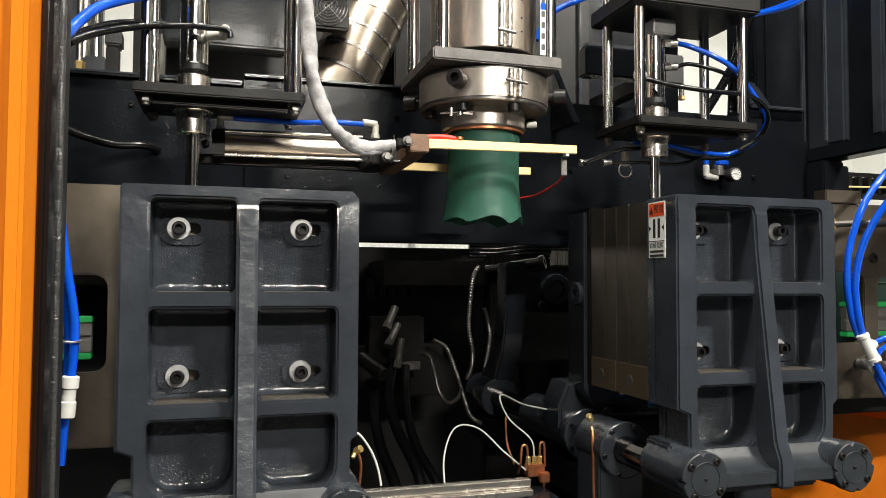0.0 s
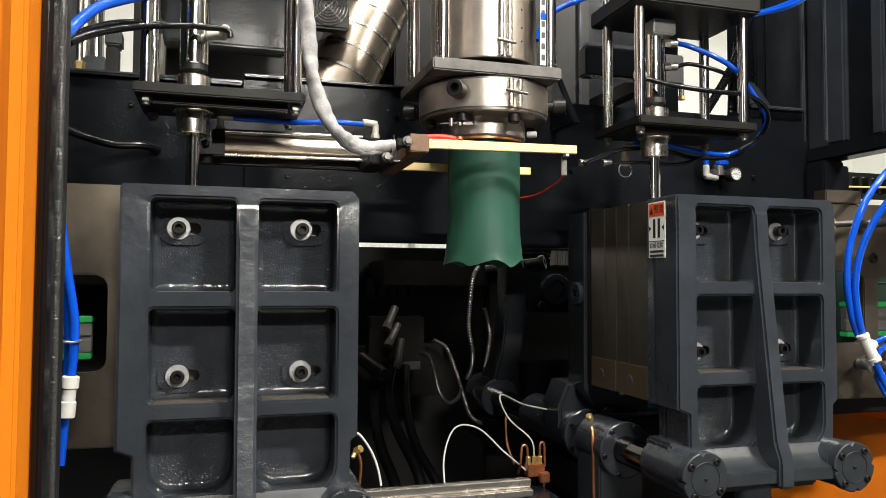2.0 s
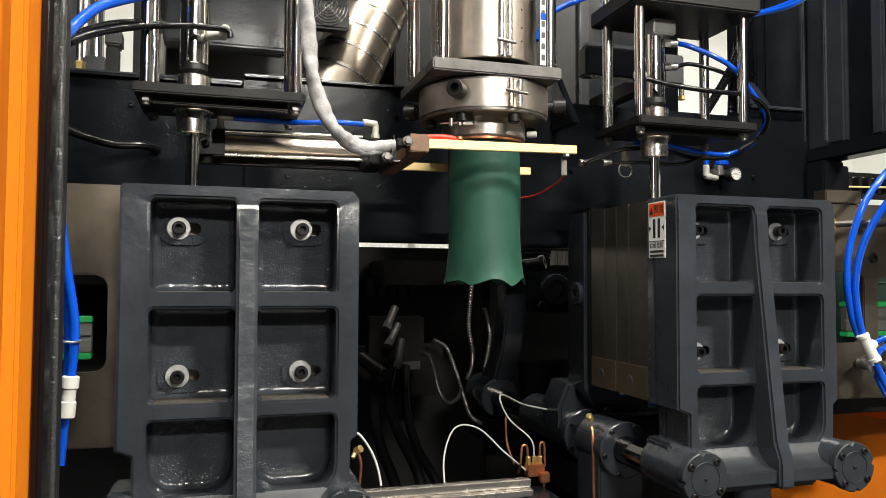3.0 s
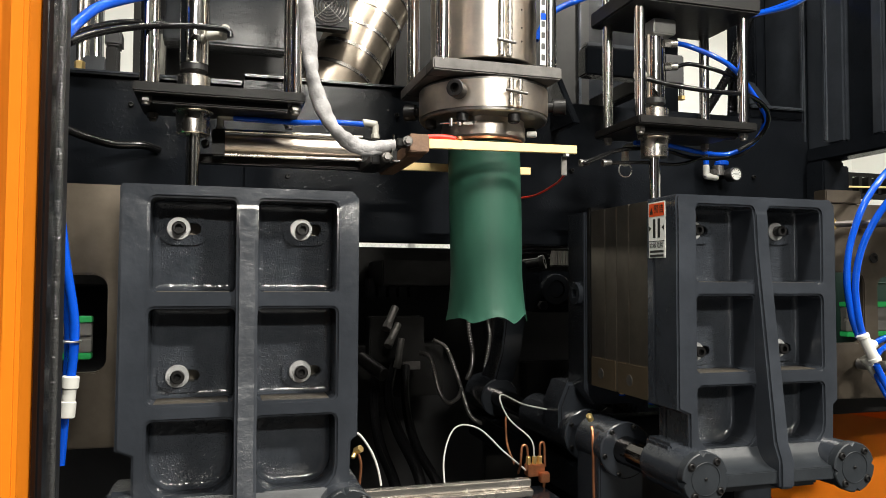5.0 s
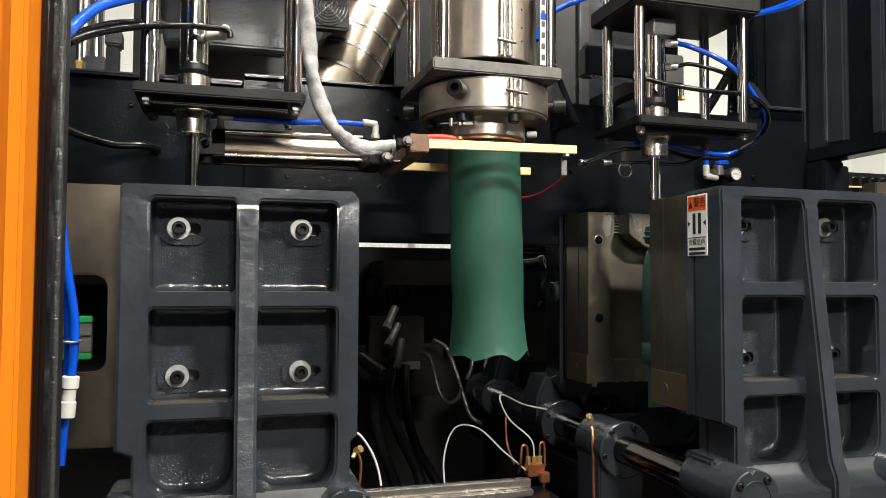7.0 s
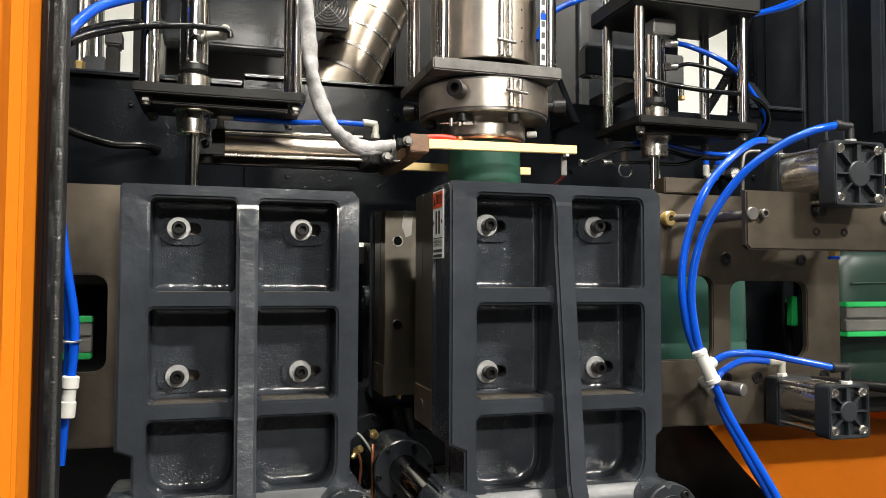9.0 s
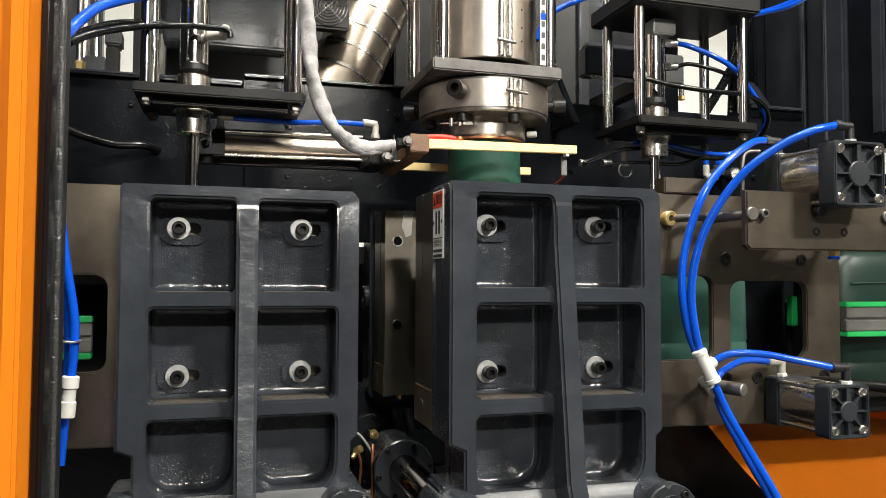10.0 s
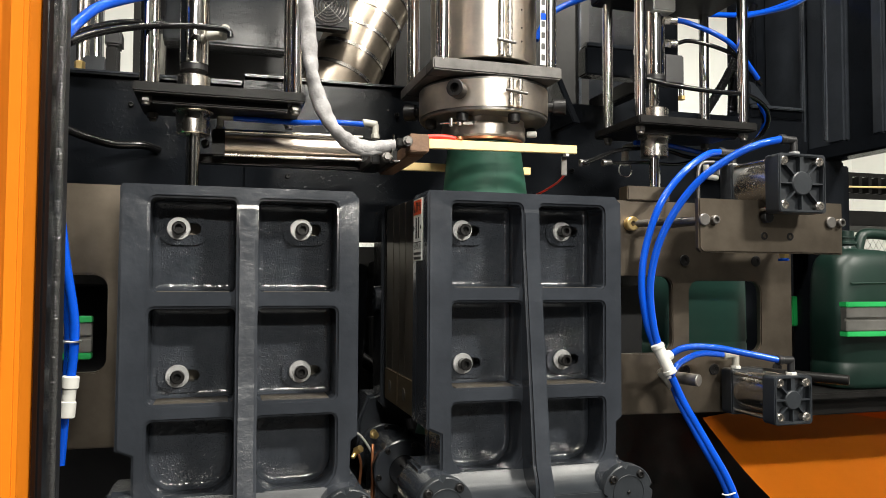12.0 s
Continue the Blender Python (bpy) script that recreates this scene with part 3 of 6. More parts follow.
FP = front_platen()
left_platen = copy_thing(FP, pose(CL, YB, -0.448))
warning_sign(FP)
moves(FP, "front")
moves(mould_half(True), "front", 0, -0.02)
moves(mould_half(False), "rear", 0, -0.02)
moves(back_platen(), "rear", 0, -0.008)
moves(carriage(), "slide", 0, -0.008)
moves(grease_block(), "slide", 0.007, -0.023)


# ---- die head, parison ----
def parison():
    z0 = 0.0
    p = thing("parison", "dark green molten plastic tube hanging from the die", "parison", (PX, PY, z0))
    for a0, a1, dr, nm in ((78, 282, 0.0, "left_shell"), (-102, 102, 0.0004, "right_shell")):
        bm = bmesh.new()
        seg, rows = 48, 60
        grid = []
        for j in range(rows + 1):
            t = j / rows
            z = 0.80 * t ** 1.3
            r = 0.0815 + 0.010 * math.exp(-z / 0.05) - 0.002 * math.exp(-((z - 0.11) / 0.05) ** 2)
            line = []
            for i in range(seg + 1):
                a = radians(a0 + (a1 - a0) * i / seg)
                hem = 0.013 * abs(math.sin(3 * a + 0.6)) * max(0, 1 - z / 0.03) + 0.003 * math.sin(7 * a) * max(0, 1 - z / 0.05)
                rr = r + dr + 0.002 * math.sin(3 * a + 9 * z) * max(0, 1 - z / 0.4)
                line.append(bm.verts.new((PX + rr * math.cos(a), PY + rr * math.sin(a), z + hem)))
            grid.append(line)
        for a, b in zip(grid, grid[1:]):
            for i in range(seg):
                bm.faces.new((a[i], a[i + 1], b[i + 1], b[i]))
        bmesh.ops.solidify(bm, geom=list(bm.faces), thickness=0.002)
        part(nm, bm, PARISON, p)
    return p


PAR = parison()
moves(PAR, "parison")


OPENING = [(0, 0), (5.45, 0), (5.6, 0.02), (5.8, 0.14), (6.0, 0.37), (6.25, 0.67), (6.5, 0.895), (6.7, 0.97), (6.9, 1), (7.2, 1), (8.0, 1), (8.8, 1), (10.55, 1), (10.75, 0.945), (11.0, 0.69), (11.25, 0.40),
           (11.5, 0.155), (11.7, 0.04), (11.85, 0.005), (12.0, 0)]


def travel(t):
    if t <= 7.22:
        return 0.0
    if t >= 8.72:
        return 1.0
    s = (t - 7.22) / 1.5
    return s * s * (3 - 2 * s)


def opening(t):
    for (a, u), (b, v) in zip(OPENING, OPENING[1:]):
        if a <= t <= b:
            return u + (v - u) * (t - a) / (b - a)
    return 0.0


DROP = [(0, 0.128), (0.1, 0.121), (0.2, 0.110), (0.3, 0.102), (0.4, 0.098), (1.5, 0.053), (2.5, 0.012), (5.5, -0.110), (6.5, -0.150), (9.0, -0.250), (12.0, -0.350)]


def motions():
    times = sorted({t for t, _ in OPENING} | {7.22, 7.4, 7.6, 7.8, 8.2, 8.4, 8.6, 8.72})
    for ob, which, dx, dz in MOVES:
        o = Vector(ob.location)
        if which in ("front", "rear", "slide"):
            s = {"front": -1, "rear": 1, "slide": 0}[which]
            walk(ob, [(t, pose(o.x + dx - 0.007 - SHUTTLE * travel(t), o.y + s * OPEN * opening(t), o.z + dz + 0.023 - SINK * travel(t))) for t in times])
        elif which == "parison":
            rows = []
            for t, z in DROP:
                lean = 1.6 * min(1, t / 6.0)
                rows.append((t, pose(PX + (0.35 - z) * math.tan(radians(lean)), PY, z, 0, -lean, 0)))
            walk(ob, rows)
            # the closing mould spreads the two sides of the tube
            for shell in ob.children:
                side = 1 if shell.name.startswith("left") else -1
                swing = []
                for t, k in ((0, 0), (10.7, 0), (11.1, 0.3), (11.5, 0.8), (11.8, 1), (12, 1)):
                    turn = pose(0, 0, 0, 0, 7.0 * k * side, 0)
                    swing.append((t, Matrix.Translation((0, 0, 0.66)) @ turn @ Matrix.Translation((0, 0, -0.66))))
                walk(shell, swing)
        elif which == "head":
            walk(ob, [(0, pose(o.x, o.y, o.z + 0.022)), (0.1, pose(o.x, o.y, o.z + 0.019)), (0.2, pose(o.x, o.y, o.z + 0.010)), (0.3, pose(o.x, o.y, o.z + 0.002)), (0.4, pose(*o)), (12, pose(*o))])
        elif which == "lift":
            walk(ob, [(0, pose(*o)), (11.78, pose(*o)), (11.85, pose(o.x, o.y, o.z + 0.004)), (11.9, pose(o.x, o.y, o.z + 0.013)), (12.0, pose(o.x, o.y, o.z + 0.057))])


# ---- machine frame ----
def frame_parts():
    f = thing("machine_frame", "dark blue-black painted steel frame of the blow moulder", "machine frame", (0.7, 2.0, ZF), kind="structure")
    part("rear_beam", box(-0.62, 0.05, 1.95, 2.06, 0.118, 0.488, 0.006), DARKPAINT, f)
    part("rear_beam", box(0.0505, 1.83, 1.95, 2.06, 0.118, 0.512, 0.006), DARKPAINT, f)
    # beam tops in lighter glossy paint to draw the glint along them
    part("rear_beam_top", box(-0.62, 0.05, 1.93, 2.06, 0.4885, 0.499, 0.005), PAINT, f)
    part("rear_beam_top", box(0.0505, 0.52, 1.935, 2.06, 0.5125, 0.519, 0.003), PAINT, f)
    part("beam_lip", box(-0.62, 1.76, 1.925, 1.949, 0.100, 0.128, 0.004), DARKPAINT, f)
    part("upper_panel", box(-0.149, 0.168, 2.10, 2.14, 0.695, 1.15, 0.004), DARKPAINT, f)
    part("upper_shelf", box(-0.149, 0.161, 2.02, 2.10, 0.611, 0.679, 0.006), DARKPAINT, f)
    part("recess_panel", box(-0.200, 0.587, 2.42, 2.46, 0.50, 1.35, 0.004), BLACKP, f)
    part("upper_panel", box(0.508, 0.637, 2.26, 2.30, 0.50, 1.25, 0.004), BLACKSTEEL, f)
    part("head_bracket", box(0.926, 1.145, 2.20, 2.25, 0.45, 1.25, 0.004), BLACKSTEEL, f)
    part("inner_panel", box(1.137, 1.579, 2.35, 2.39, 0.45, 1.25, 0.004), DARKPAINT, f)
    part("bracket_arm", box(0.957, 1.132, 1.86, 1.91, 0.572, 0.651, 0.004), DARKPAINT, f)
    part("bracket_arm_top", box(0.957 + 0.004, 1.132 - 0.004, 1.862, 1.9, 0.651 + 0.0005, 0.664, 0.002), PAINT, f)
    part("bracket_block", box(1.198, 1.262, 1.85, 1.90, 0.564, 0.648, 0.004), BLACKP, f)
    part("block_stay", box(1.21, 1.25, 1.9005, 2.349, 0.58, 0.63, 0.004), BLACKSTEEL, f)
    part("gusset_brace", prism([(1.80, 0.42), (1.95, 0.42), (1.95, 0.62)], 0.891, 0.891 + 0.02, 0.003), DARKPAINT, f)
    # right-hand posts, cladding and rails
    part("beam_riser", box(1.56, 1.7595, 1.95, 2.06, 0.5125, 0.546, 0.004), DARKPAINT, f)
    # thin lighter strips added as highlights on the edges of the dark panels
    part("panel_lip", box(1.560, 1.7475, 1.935, 1.9495, 0.538, 0.549, 0.003), ROUGHCAST, f)
    part("panel_lip", box(1.748, 1.7595, 1.935, 1.9495, 0.538, 1.25, 0.003), ROUGHCAST, f)
    part("panel_lip", box(1.8335, 1.846, 1.935, 1.949, 0.45, 1.25, 0.003), ROUGHCAST, f)
    part("panel_lip", box(1.100, 1.109, 2.184, 2.1995, 0.52, 1.25, 0.003), ROUGHCAST, f)
    part("panel_gusset", slab([(1.556, 0.5495), (1.634, 0.5495), (1.590, 0.600), (1.572, 0.617), (1.556, 0.620)], [], 1.94, 1.958, 0.003), PAINT, f)
    # filler block added to close a bright gap beside the post
    part("post_foot", box(1.834, 1.95, 2.03, 2.119, 0.36, 0.60, 0.004), DARKPAINT, f)
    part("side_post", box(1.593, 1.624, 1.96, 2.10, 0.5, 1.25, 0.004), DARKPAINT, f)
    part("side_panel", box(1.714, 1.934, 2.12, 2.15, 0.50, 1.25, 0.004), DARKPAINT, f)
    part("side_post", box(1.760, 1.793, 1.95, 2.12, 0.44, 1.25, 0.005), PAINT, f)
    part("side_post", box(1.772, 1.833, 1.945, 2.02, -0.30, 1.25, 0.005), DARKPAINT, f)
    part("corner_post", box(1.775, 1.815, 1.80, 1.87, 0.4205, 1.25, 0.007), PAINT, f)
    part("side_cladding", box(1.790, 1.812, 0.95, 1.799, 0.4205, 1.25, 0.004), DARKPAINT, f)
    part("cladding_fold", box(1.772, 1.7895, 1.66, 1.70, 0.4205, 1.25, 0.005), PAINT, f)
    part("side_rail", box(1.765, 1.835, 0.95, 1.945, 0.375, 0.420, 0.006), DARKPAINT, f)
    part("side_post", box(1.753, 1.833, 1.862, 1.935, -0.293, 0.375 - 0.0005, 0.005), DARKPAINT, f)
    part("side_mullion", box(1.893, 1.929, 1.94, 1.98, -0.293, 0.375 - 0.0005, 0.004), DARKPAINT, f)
    # backing added to hide the bright hall between the posts
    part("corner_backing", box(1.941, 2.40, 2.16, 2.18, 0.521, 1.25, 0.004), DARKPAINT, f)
    # two near-black sheets added where only darkness shows behind the outfeed and moulds
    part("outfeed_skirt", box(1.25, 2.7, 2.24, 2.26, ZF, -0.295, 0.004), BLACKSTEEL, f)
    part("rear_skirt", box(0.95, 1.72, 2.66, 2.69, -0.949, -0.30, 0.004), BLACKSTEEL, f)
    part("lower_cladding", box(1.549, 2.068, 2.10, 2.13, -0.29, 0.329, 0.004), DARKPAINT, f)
    # interior behind the moulds; its shade is put into near-black materials
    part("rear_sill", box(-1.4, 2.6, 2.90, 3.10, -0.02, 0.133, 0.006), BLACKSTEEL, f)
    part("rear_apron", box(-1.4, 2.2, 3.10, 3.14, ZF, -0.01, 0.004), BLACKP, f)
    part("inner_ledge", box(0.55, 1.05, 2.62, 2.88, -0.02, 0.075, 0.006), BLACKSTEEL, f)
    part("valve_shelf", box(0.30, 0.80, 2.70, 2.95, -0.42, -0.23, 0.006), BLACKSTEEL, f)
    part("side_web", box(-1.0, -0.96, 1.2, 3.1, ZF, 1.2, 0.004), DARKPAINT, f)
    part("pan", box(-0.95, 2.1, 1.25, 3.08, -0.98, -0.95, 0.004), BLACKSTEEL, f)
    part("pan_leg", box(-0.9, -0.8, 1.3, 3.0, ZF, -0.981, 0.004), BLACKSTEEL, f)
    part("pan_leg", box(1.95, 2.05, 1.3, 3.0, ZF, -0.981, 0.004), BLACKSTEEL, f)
    part("front_sill", box(-0.35, 2.6, 1.02, 1.10, -1.05, -0.70, 0.006), DARKPAINT, f)
    # unseen cover added above the rear to hold lamp light off the interior
    part("top_deck", box(-0.62, 2.7, 1.95, 3.0, 1.251, 1.28, 0.004), DARKPAINT, f)
    return f


frame_parts()


def door_frame():
    d = thing("orange_door_frame", "orange powder-coated machine door frame with black rubber seal", "door frame", (-0.25, 0.9, ZF), kind="structure")
    xr = -0.193
    part("orange_post", box(xr - 0.12, xr, 0.86, 0.93, ZF, 1.2, 0.004), ORANGE, d)
    # out-of-view panel added to block lamp light from the left station
    part("orange_panel", box(-1.70, xr - 0.1205, 0.865, 0.925, ZF, 1.2, 0.004), ORANGE, d)
    part("orange_fold", box(xr - 0.018, xr + 0.001, 0.848, 0.862, ZF, 1.2, 0.004), ORANGE, d)
    part("rubber_seal", box(xr + 0.002, -0.180, 0.905, 0.955, ZF, 1.2, 0.008), BLACKHOSE, d, "glossy black rubber seal")
    part("inner_post", box(xr - 0.02, -0.178, 0.96, 1.0, ZF, 1.2, 0.004), BLACKP, d)
    # unseen black sheet added to stop orange reflections and bounce
    part("inner_lining", box(-1.70, xr - 0.0205, 0.9305, 0.945, ZF, 1.2, 0.002), BLACKP, d)
    part("seal_bead", rod((-0.1795, 0.9575, ZF), (-0.1795, 0.9575, 1.2), 0.0042, 14, 0.001), SEALBEAD, d, "shiny ribbed seal bead")
    return d


door_frame()


def mesh_fence():
    f = thing("mesh_fence", "pale galvanised wire mesh fence behind the machine", "fence", (1.5, 4.6, ZF))
    bm = bmesh.new()
    for k in range(150):
        for s in (1, -1):
            x = 0.0 + 0.055 * k
            a, b = Vector((x, 4.6 + 0.002 * s, -0.35)), Vector((x + s * 0.51, 4.6 + 0.002 * s, 0.44))
            n = Vector((0.0022, 0, 0))
            bm.faces.new([bm.verts.new(v) for v in (a - n, a + n, b + n, b - n)])
    bmesh.ops.solidify(bm, geom=list(bm.faces), thickness=0.003)
    tagged(part("wire_mesh", bm, ALU, f), kind="stuff")
    for x in (0.2, 1.15, 2.1, 3.2, 4.3, 5.6):
        part("post", box(x - 0.02, x + 0.02, 4.58, 4.62, ZF, 0.46, 0.004), ALU, f)
    part("rail", box(0, 8, 4.585, 4.615, 0.43, 0.45, 0.003), ALU, f)
    return f


mesh_fence()


def cable_tray():
    t = thing("cable_tray", "dark slotted cable tray carrying a yellow cable", "cable tray", (3.6, 3.0, 0.3))
    part("rail", box(2.6, 5.2, 3.0, 3.02, 0.42, 0.445, 0.002), BLACKSTEEL, t)
    part("rail", box(2.6, 5.2, 3.0, 3.02, 0.53, 0.55, 0.002), BLACKSTEEL, t)
    for k in range(40):
        part("rung", box(2.62 + 0.06 * k, 2.64 + 0.06 * k, 3.0, 3.2, 0.45, 0.53, 0), BLACKSTEEL, t)
    part("cable", hose([(2.6, 2.98, 0.47), (3.2, 2.98, 0.48), (4.2, 2.97, 0.52), (5.2, 2.97, 0.53)], 0.005, 8), BRASSBAR, t)
    part("hanger", box(3.8, 3.84, 3.0, 3.04, 0.55, 4.15, 0.002), BLACKSTEEL, t)
    part("canopy", box(2.75, 5.2, 3.0, 3.4, 0.285, 0.36, 0.004), BLACKSTEEL, t)
    part("hanger", box(4.6, 4.64, 3.1, 3.14, 0.3605, 4.15, 0.002), BLACKSTEEL, t)
    return t


cable_tray()


# ---- die head ----
def die_head():
    D = 0.018
    h = thing("die_head", "stainless extrusion die head with heater bands and clamp ring", "die head", (PX, PY, 0.345 - D))
    ax = lambda z: (PX, PY, z - D)
    part("head_cylinder", lathe([(0, 0.088), (0, 0.118), (0.002, 0.12), (0.9, 0.12), (0.9, 0.088)], ax(0.497), ax(1.4), 64), HEATBAND, h, "bright heater band cylinder with clamp straps")
    part("head_core", ring(ax(0.47), ax(0.50), 0.088, 0.10, 48), BLACKSTEEL, h)
    part("clamp_plate", join(box(PX - 0.159, PX + 0.128, 1.467, PY - 0.089, 0.452 - D, 0.478 - D, 0.003), box(PX - 0.159, PX + 0.128, PY + 0.089, 1.76, 0.452 - D, 0.478 - D, 0.003),
                             box(PX - 0.159, PX - 0.089, PY - 0.092, PY + 0.092, 0.4521 - D, 0.4779 - D, 0.003), box(PX + 0.089, PX + 0.128, PY - 0.092, PY + 0.092, 0.4521 - D, 0.4779 - D, 0.003)), DARKSTEEL, h, "dark grey machined clamp plate")
    rg = part("clamp_ring", ring(ax(0.376), ax(0.4505), 0.090, 0.144, 64, 0.003), GREYSTEEL, h, "thick machined clamp ring")
    part("ring_band", lathe([(0, 0.1435), (0, 0.1465), (0.058, 0.1465), (0.058, 0.1435)], ax(0.385), ax(0.443), 64), HEATBAND, h, "bright heater band")
    for a, z, s in ((-128, 0.416, 1.0), (-22, 0.412, 1.0), (150, 0.41, 1.0)):
        c, sn = math.cos(radians(a)), math.sin(radians(a))
        p = lambda r: (PX + r * c, PY + r * sn, z - D)
        b = part("adjusting_bolt", socket_bolt(p(0.158), p(0.186), 0.0185), BOLT, rg, "black socket-head adjusting bolt")
        part("bolt_shank", rod(p(0.13), p(0.16), 0.012), BOLT, b)
    for a in (-78, -178, 8, -130):
        c, sn = math.cos(radians(a)), math.sin(radians(a))
        part("hanging_bolt", rod((PX + 0.125 * c, PY + 0.125 * sn, 0.377 - D), (PX + 0.125 * c, PY + 0.125 * sn, 0.356 - D), 0.013, 20, 0.003), BOLT, rg)
    part("die_sleeve", lathe([(0, 0.087), (0, 0.092), (0.004, 0.0955), (0.030, 0.0955), (0.032, 0.093), (0.050, 0.093), (0.050, 0.087)], ax(0.333), ax(0.385), 64), HEATBAND, h, "brushed die heater band")
    part("die_lip", lathe([(0, 0.0865), (0.002, 0.0905), (0.007, 0.0905), (0.007, 0.0865)], ax(0.326), ax(0.336), 64), COPPER, h, "copper-toned die lip")
    # clamp straps with cross pins
    for z0, z1, r, a0 in ((0.480, 0.86, 0.123, -86), (0.366, 0.426, 0.1495, -82)):
        for da in (-5.5 if r < 0.13 else -4.5, 3.5):
            a = radians(a0 + da)
            x, y = PX + r * math.cos(a), PY + r * math.sin(a)
            part("strap", rod((x, y, z0), (x, y, z1), 0.0068 if r < 0.13 else 0.006, 12, 0.002), STAINLESS, h, "vertical band clamp strap")
        zc = (0.512 if r < 0.13 else 0.398)
        a1, a2 = radians(a0 - 10), radians(a0 + 9)
        rr = r + 0.008
        part("cross_pin", rod((PX + rr * math.cos(a1), PY + rr * math.sin(a1), zc + 0.002), (PX + rr * math.cos(a2), PY + rr * math.sin(a2), zc - 0.002), 0.0035, 12), GREYSTEEL, h)
    for z in (0.55, 0.59, 0.52, 0.625):
        for a in (-93, -66):
            x, y = PX + 0.1195 * math.cos(radians(a)), PY + 0.1195 * math.sin(radians(a))
            part("band_rivet", rod((x, y, z), (PX + 0.1212 * math.cos(radians(a)), PY + 0.1212 * math.sin(radians(a)), z), 0.0022, 8, 0), BOLT, h)
    for px, py, z0 in ((PX - 0.134, 1.487, 0.4585), (PX + 0.108, 1.487, 0.4585), (PX - 0.134, 1.735, 0.4585), (PX + 0.108, 1.735, 0.4585)):
        part("guide_rod", rod((px, py, z0), (px, py, 1.4), 0.0145, 28), CHROME, h, "polished guide rod")
    # thermocouple clamp at the sleeve
    tx, ty = 0.462, 1.53
    part("band_screw", join(rod((tx - 0.02, ty - 0.004, 0.334), (tx + 0.05, ty - 0.02, 0.340), 0.0022, 8), rod((tx + 0.004, ty - 0.008, 0.328), (tx + 0.004, ty - 0.008, 0.348), 0.005, 10),
                            rod((tx + 0.022, ty - 0.012, 0.330), (tx + 0.022, ty - 0.012, 0.352), 0.0065, 12), box(tx + 0.026, tx + 0.048, ty - 0.022, ty - 0.01, 0.332, 0.338, 0.001)), STAINLESS, h, "small stainless band screw")
    part("ceramic_plug", rod((PX + 0.088, PY - 0.045, 0.331), (PX + 0.108, PY - 0.055, 0.331), 0.007, 14), WHITEP, h)
    lab = part("notice_strip", box(PX + 0.078, PX + 0.091, 1.468, 1.470, 0.462, 0.86, 0.0005), STICKER, h, "white notice strip with dark characters")
    for k in range(9):
        z = 0.472 + 0.024 * k
        part("character_bar", box(PX + 0.0805, PX + 0.0885, 1.4672, 1.468, z, z + 0.013, 0), INK if k != 7 else STICKRED, lab)
    part("strip_stripe", box(PX + 0.0785, PX + 0.0905, 1.4668, 1.4679, 0.560, 0.574, 0), BLUE, lab)
    return h


moves(die_head(), "head")


def parison_cutter():
    c = thing("parison_cutter", "brass bar parison cutter on a brown fibre block", "cutter", (0.40, 1.45, 0.26))
    zt = 0.285
    bar = slab([(0.397, zt - 0.019), (0.397, zt), (0.722, zt + 0.004), (0.722, zt - 0.013)], [], 1.445, 1.457, 0.001)
    part("front_bar", bar, BRASSBAR, c, "pale brass cutter bar")
    part("rear_bar", slab([(0.392, zt - 0.023), (0.392, zt - 0.004), (0.735, zt - 0.002), (0.735, zt - 0.020)], [], 1.725, 1.737, 0.001), BRASSBAR, c, "pale brass cutter bar")
    part("fibre_block", join(box(0.357, 0.3965, 1.442, 1.475, zt - 0.028, zt + 0.008, 0.002), box(0.357, 0.392, 1.47, 1.745, zt - 0.034, zt - 0.008, 0.002)), FIBRE, c)
    part("clamp_angle", join(box(0.332, 0.357, 1.445, 1.472, zt - 0.018, zt - 0.002, 0.002), box(0.318, 0.334, 1.455, 1.60, zt - 0.05, zt - 0.004, 0.002)), BLACKSTEEL, c)
    part("hex_bolt", join(hexa((0.352, 1.4425, zt - 0.008), (0.352, 1.433, zt - 0.008), 0.0078), rod((0.352, 1.4425, zt - 0.008), (0.352, 1.440, zt - 0.008), 0.0105)), GREYSTEEL, c, "zinc-plated hex bolt")
    part("hex_bolt", join(hexa((0.312, 1.452, zt - 0.040), (0.312, 1.442, zt - 0.040), 0.0078), rod((0.312, 1.455, zt - 0.040), (0.312, 1.450, zt - 0.040), 0.0105)), GREYSTEEL, c, "zinc-plated hex bolt")
    part("clip", hose([(0.326, 1.45, zt + 0.004), (0.322, 1.45, zt - 0.03), (0.326, 1.45, zt - 0.047), (0.338, 1.45, zt - 0.047)], 0.002, 8), CHROME, c)
    part("red_lead", hose([(0.396, 1.452, zt + 0.004), (0.42, 1.452, zt + 0.006), (0.448, 1.455, zt + 0.005), (0.468, 1.46, zt - 0.001)], 0.006, 10), RED, c, "red insulated lead")
    part("lead_screw", rod((0.462, 1.45, zt + 0.001), (0.462, 1.45, zt + 0.008), 0.008, 16), COPPER, c)
    part("terminal", box(0.664, 0.688, 1.717, 1.724, zt - 0.042, zt - 0.012, 0.001), BRASSBAR, c)
    part("hanger_strip", box(0.669, 0.681, 1.712, 1.716, zt - 0.082, zt - 0.03, 0.001), GREYSTEEL, c)
    part("hanger_strip", box(0.694, 0.707, 1.462, 1.466, zt - 0.058, zt - 0.017, 0.001), GREYSTEEL, c)
    part("hanger_nut", hexa((0.700, 1.452, zt - 0.020), (0.700, 1.452, zt - 0.013), 0.007), ZINC, c)
    part("red_lead", hose([(0.690, 1.715, zt - 0.082), (0.72, 1.66, zt - 0.078), (0.735, 1.58, zt - 0.06), (0.705, 1.468, zt - 0.055)], 0.0025, 8), RED, c, "thin red lead")
    return c


parison_cutter()


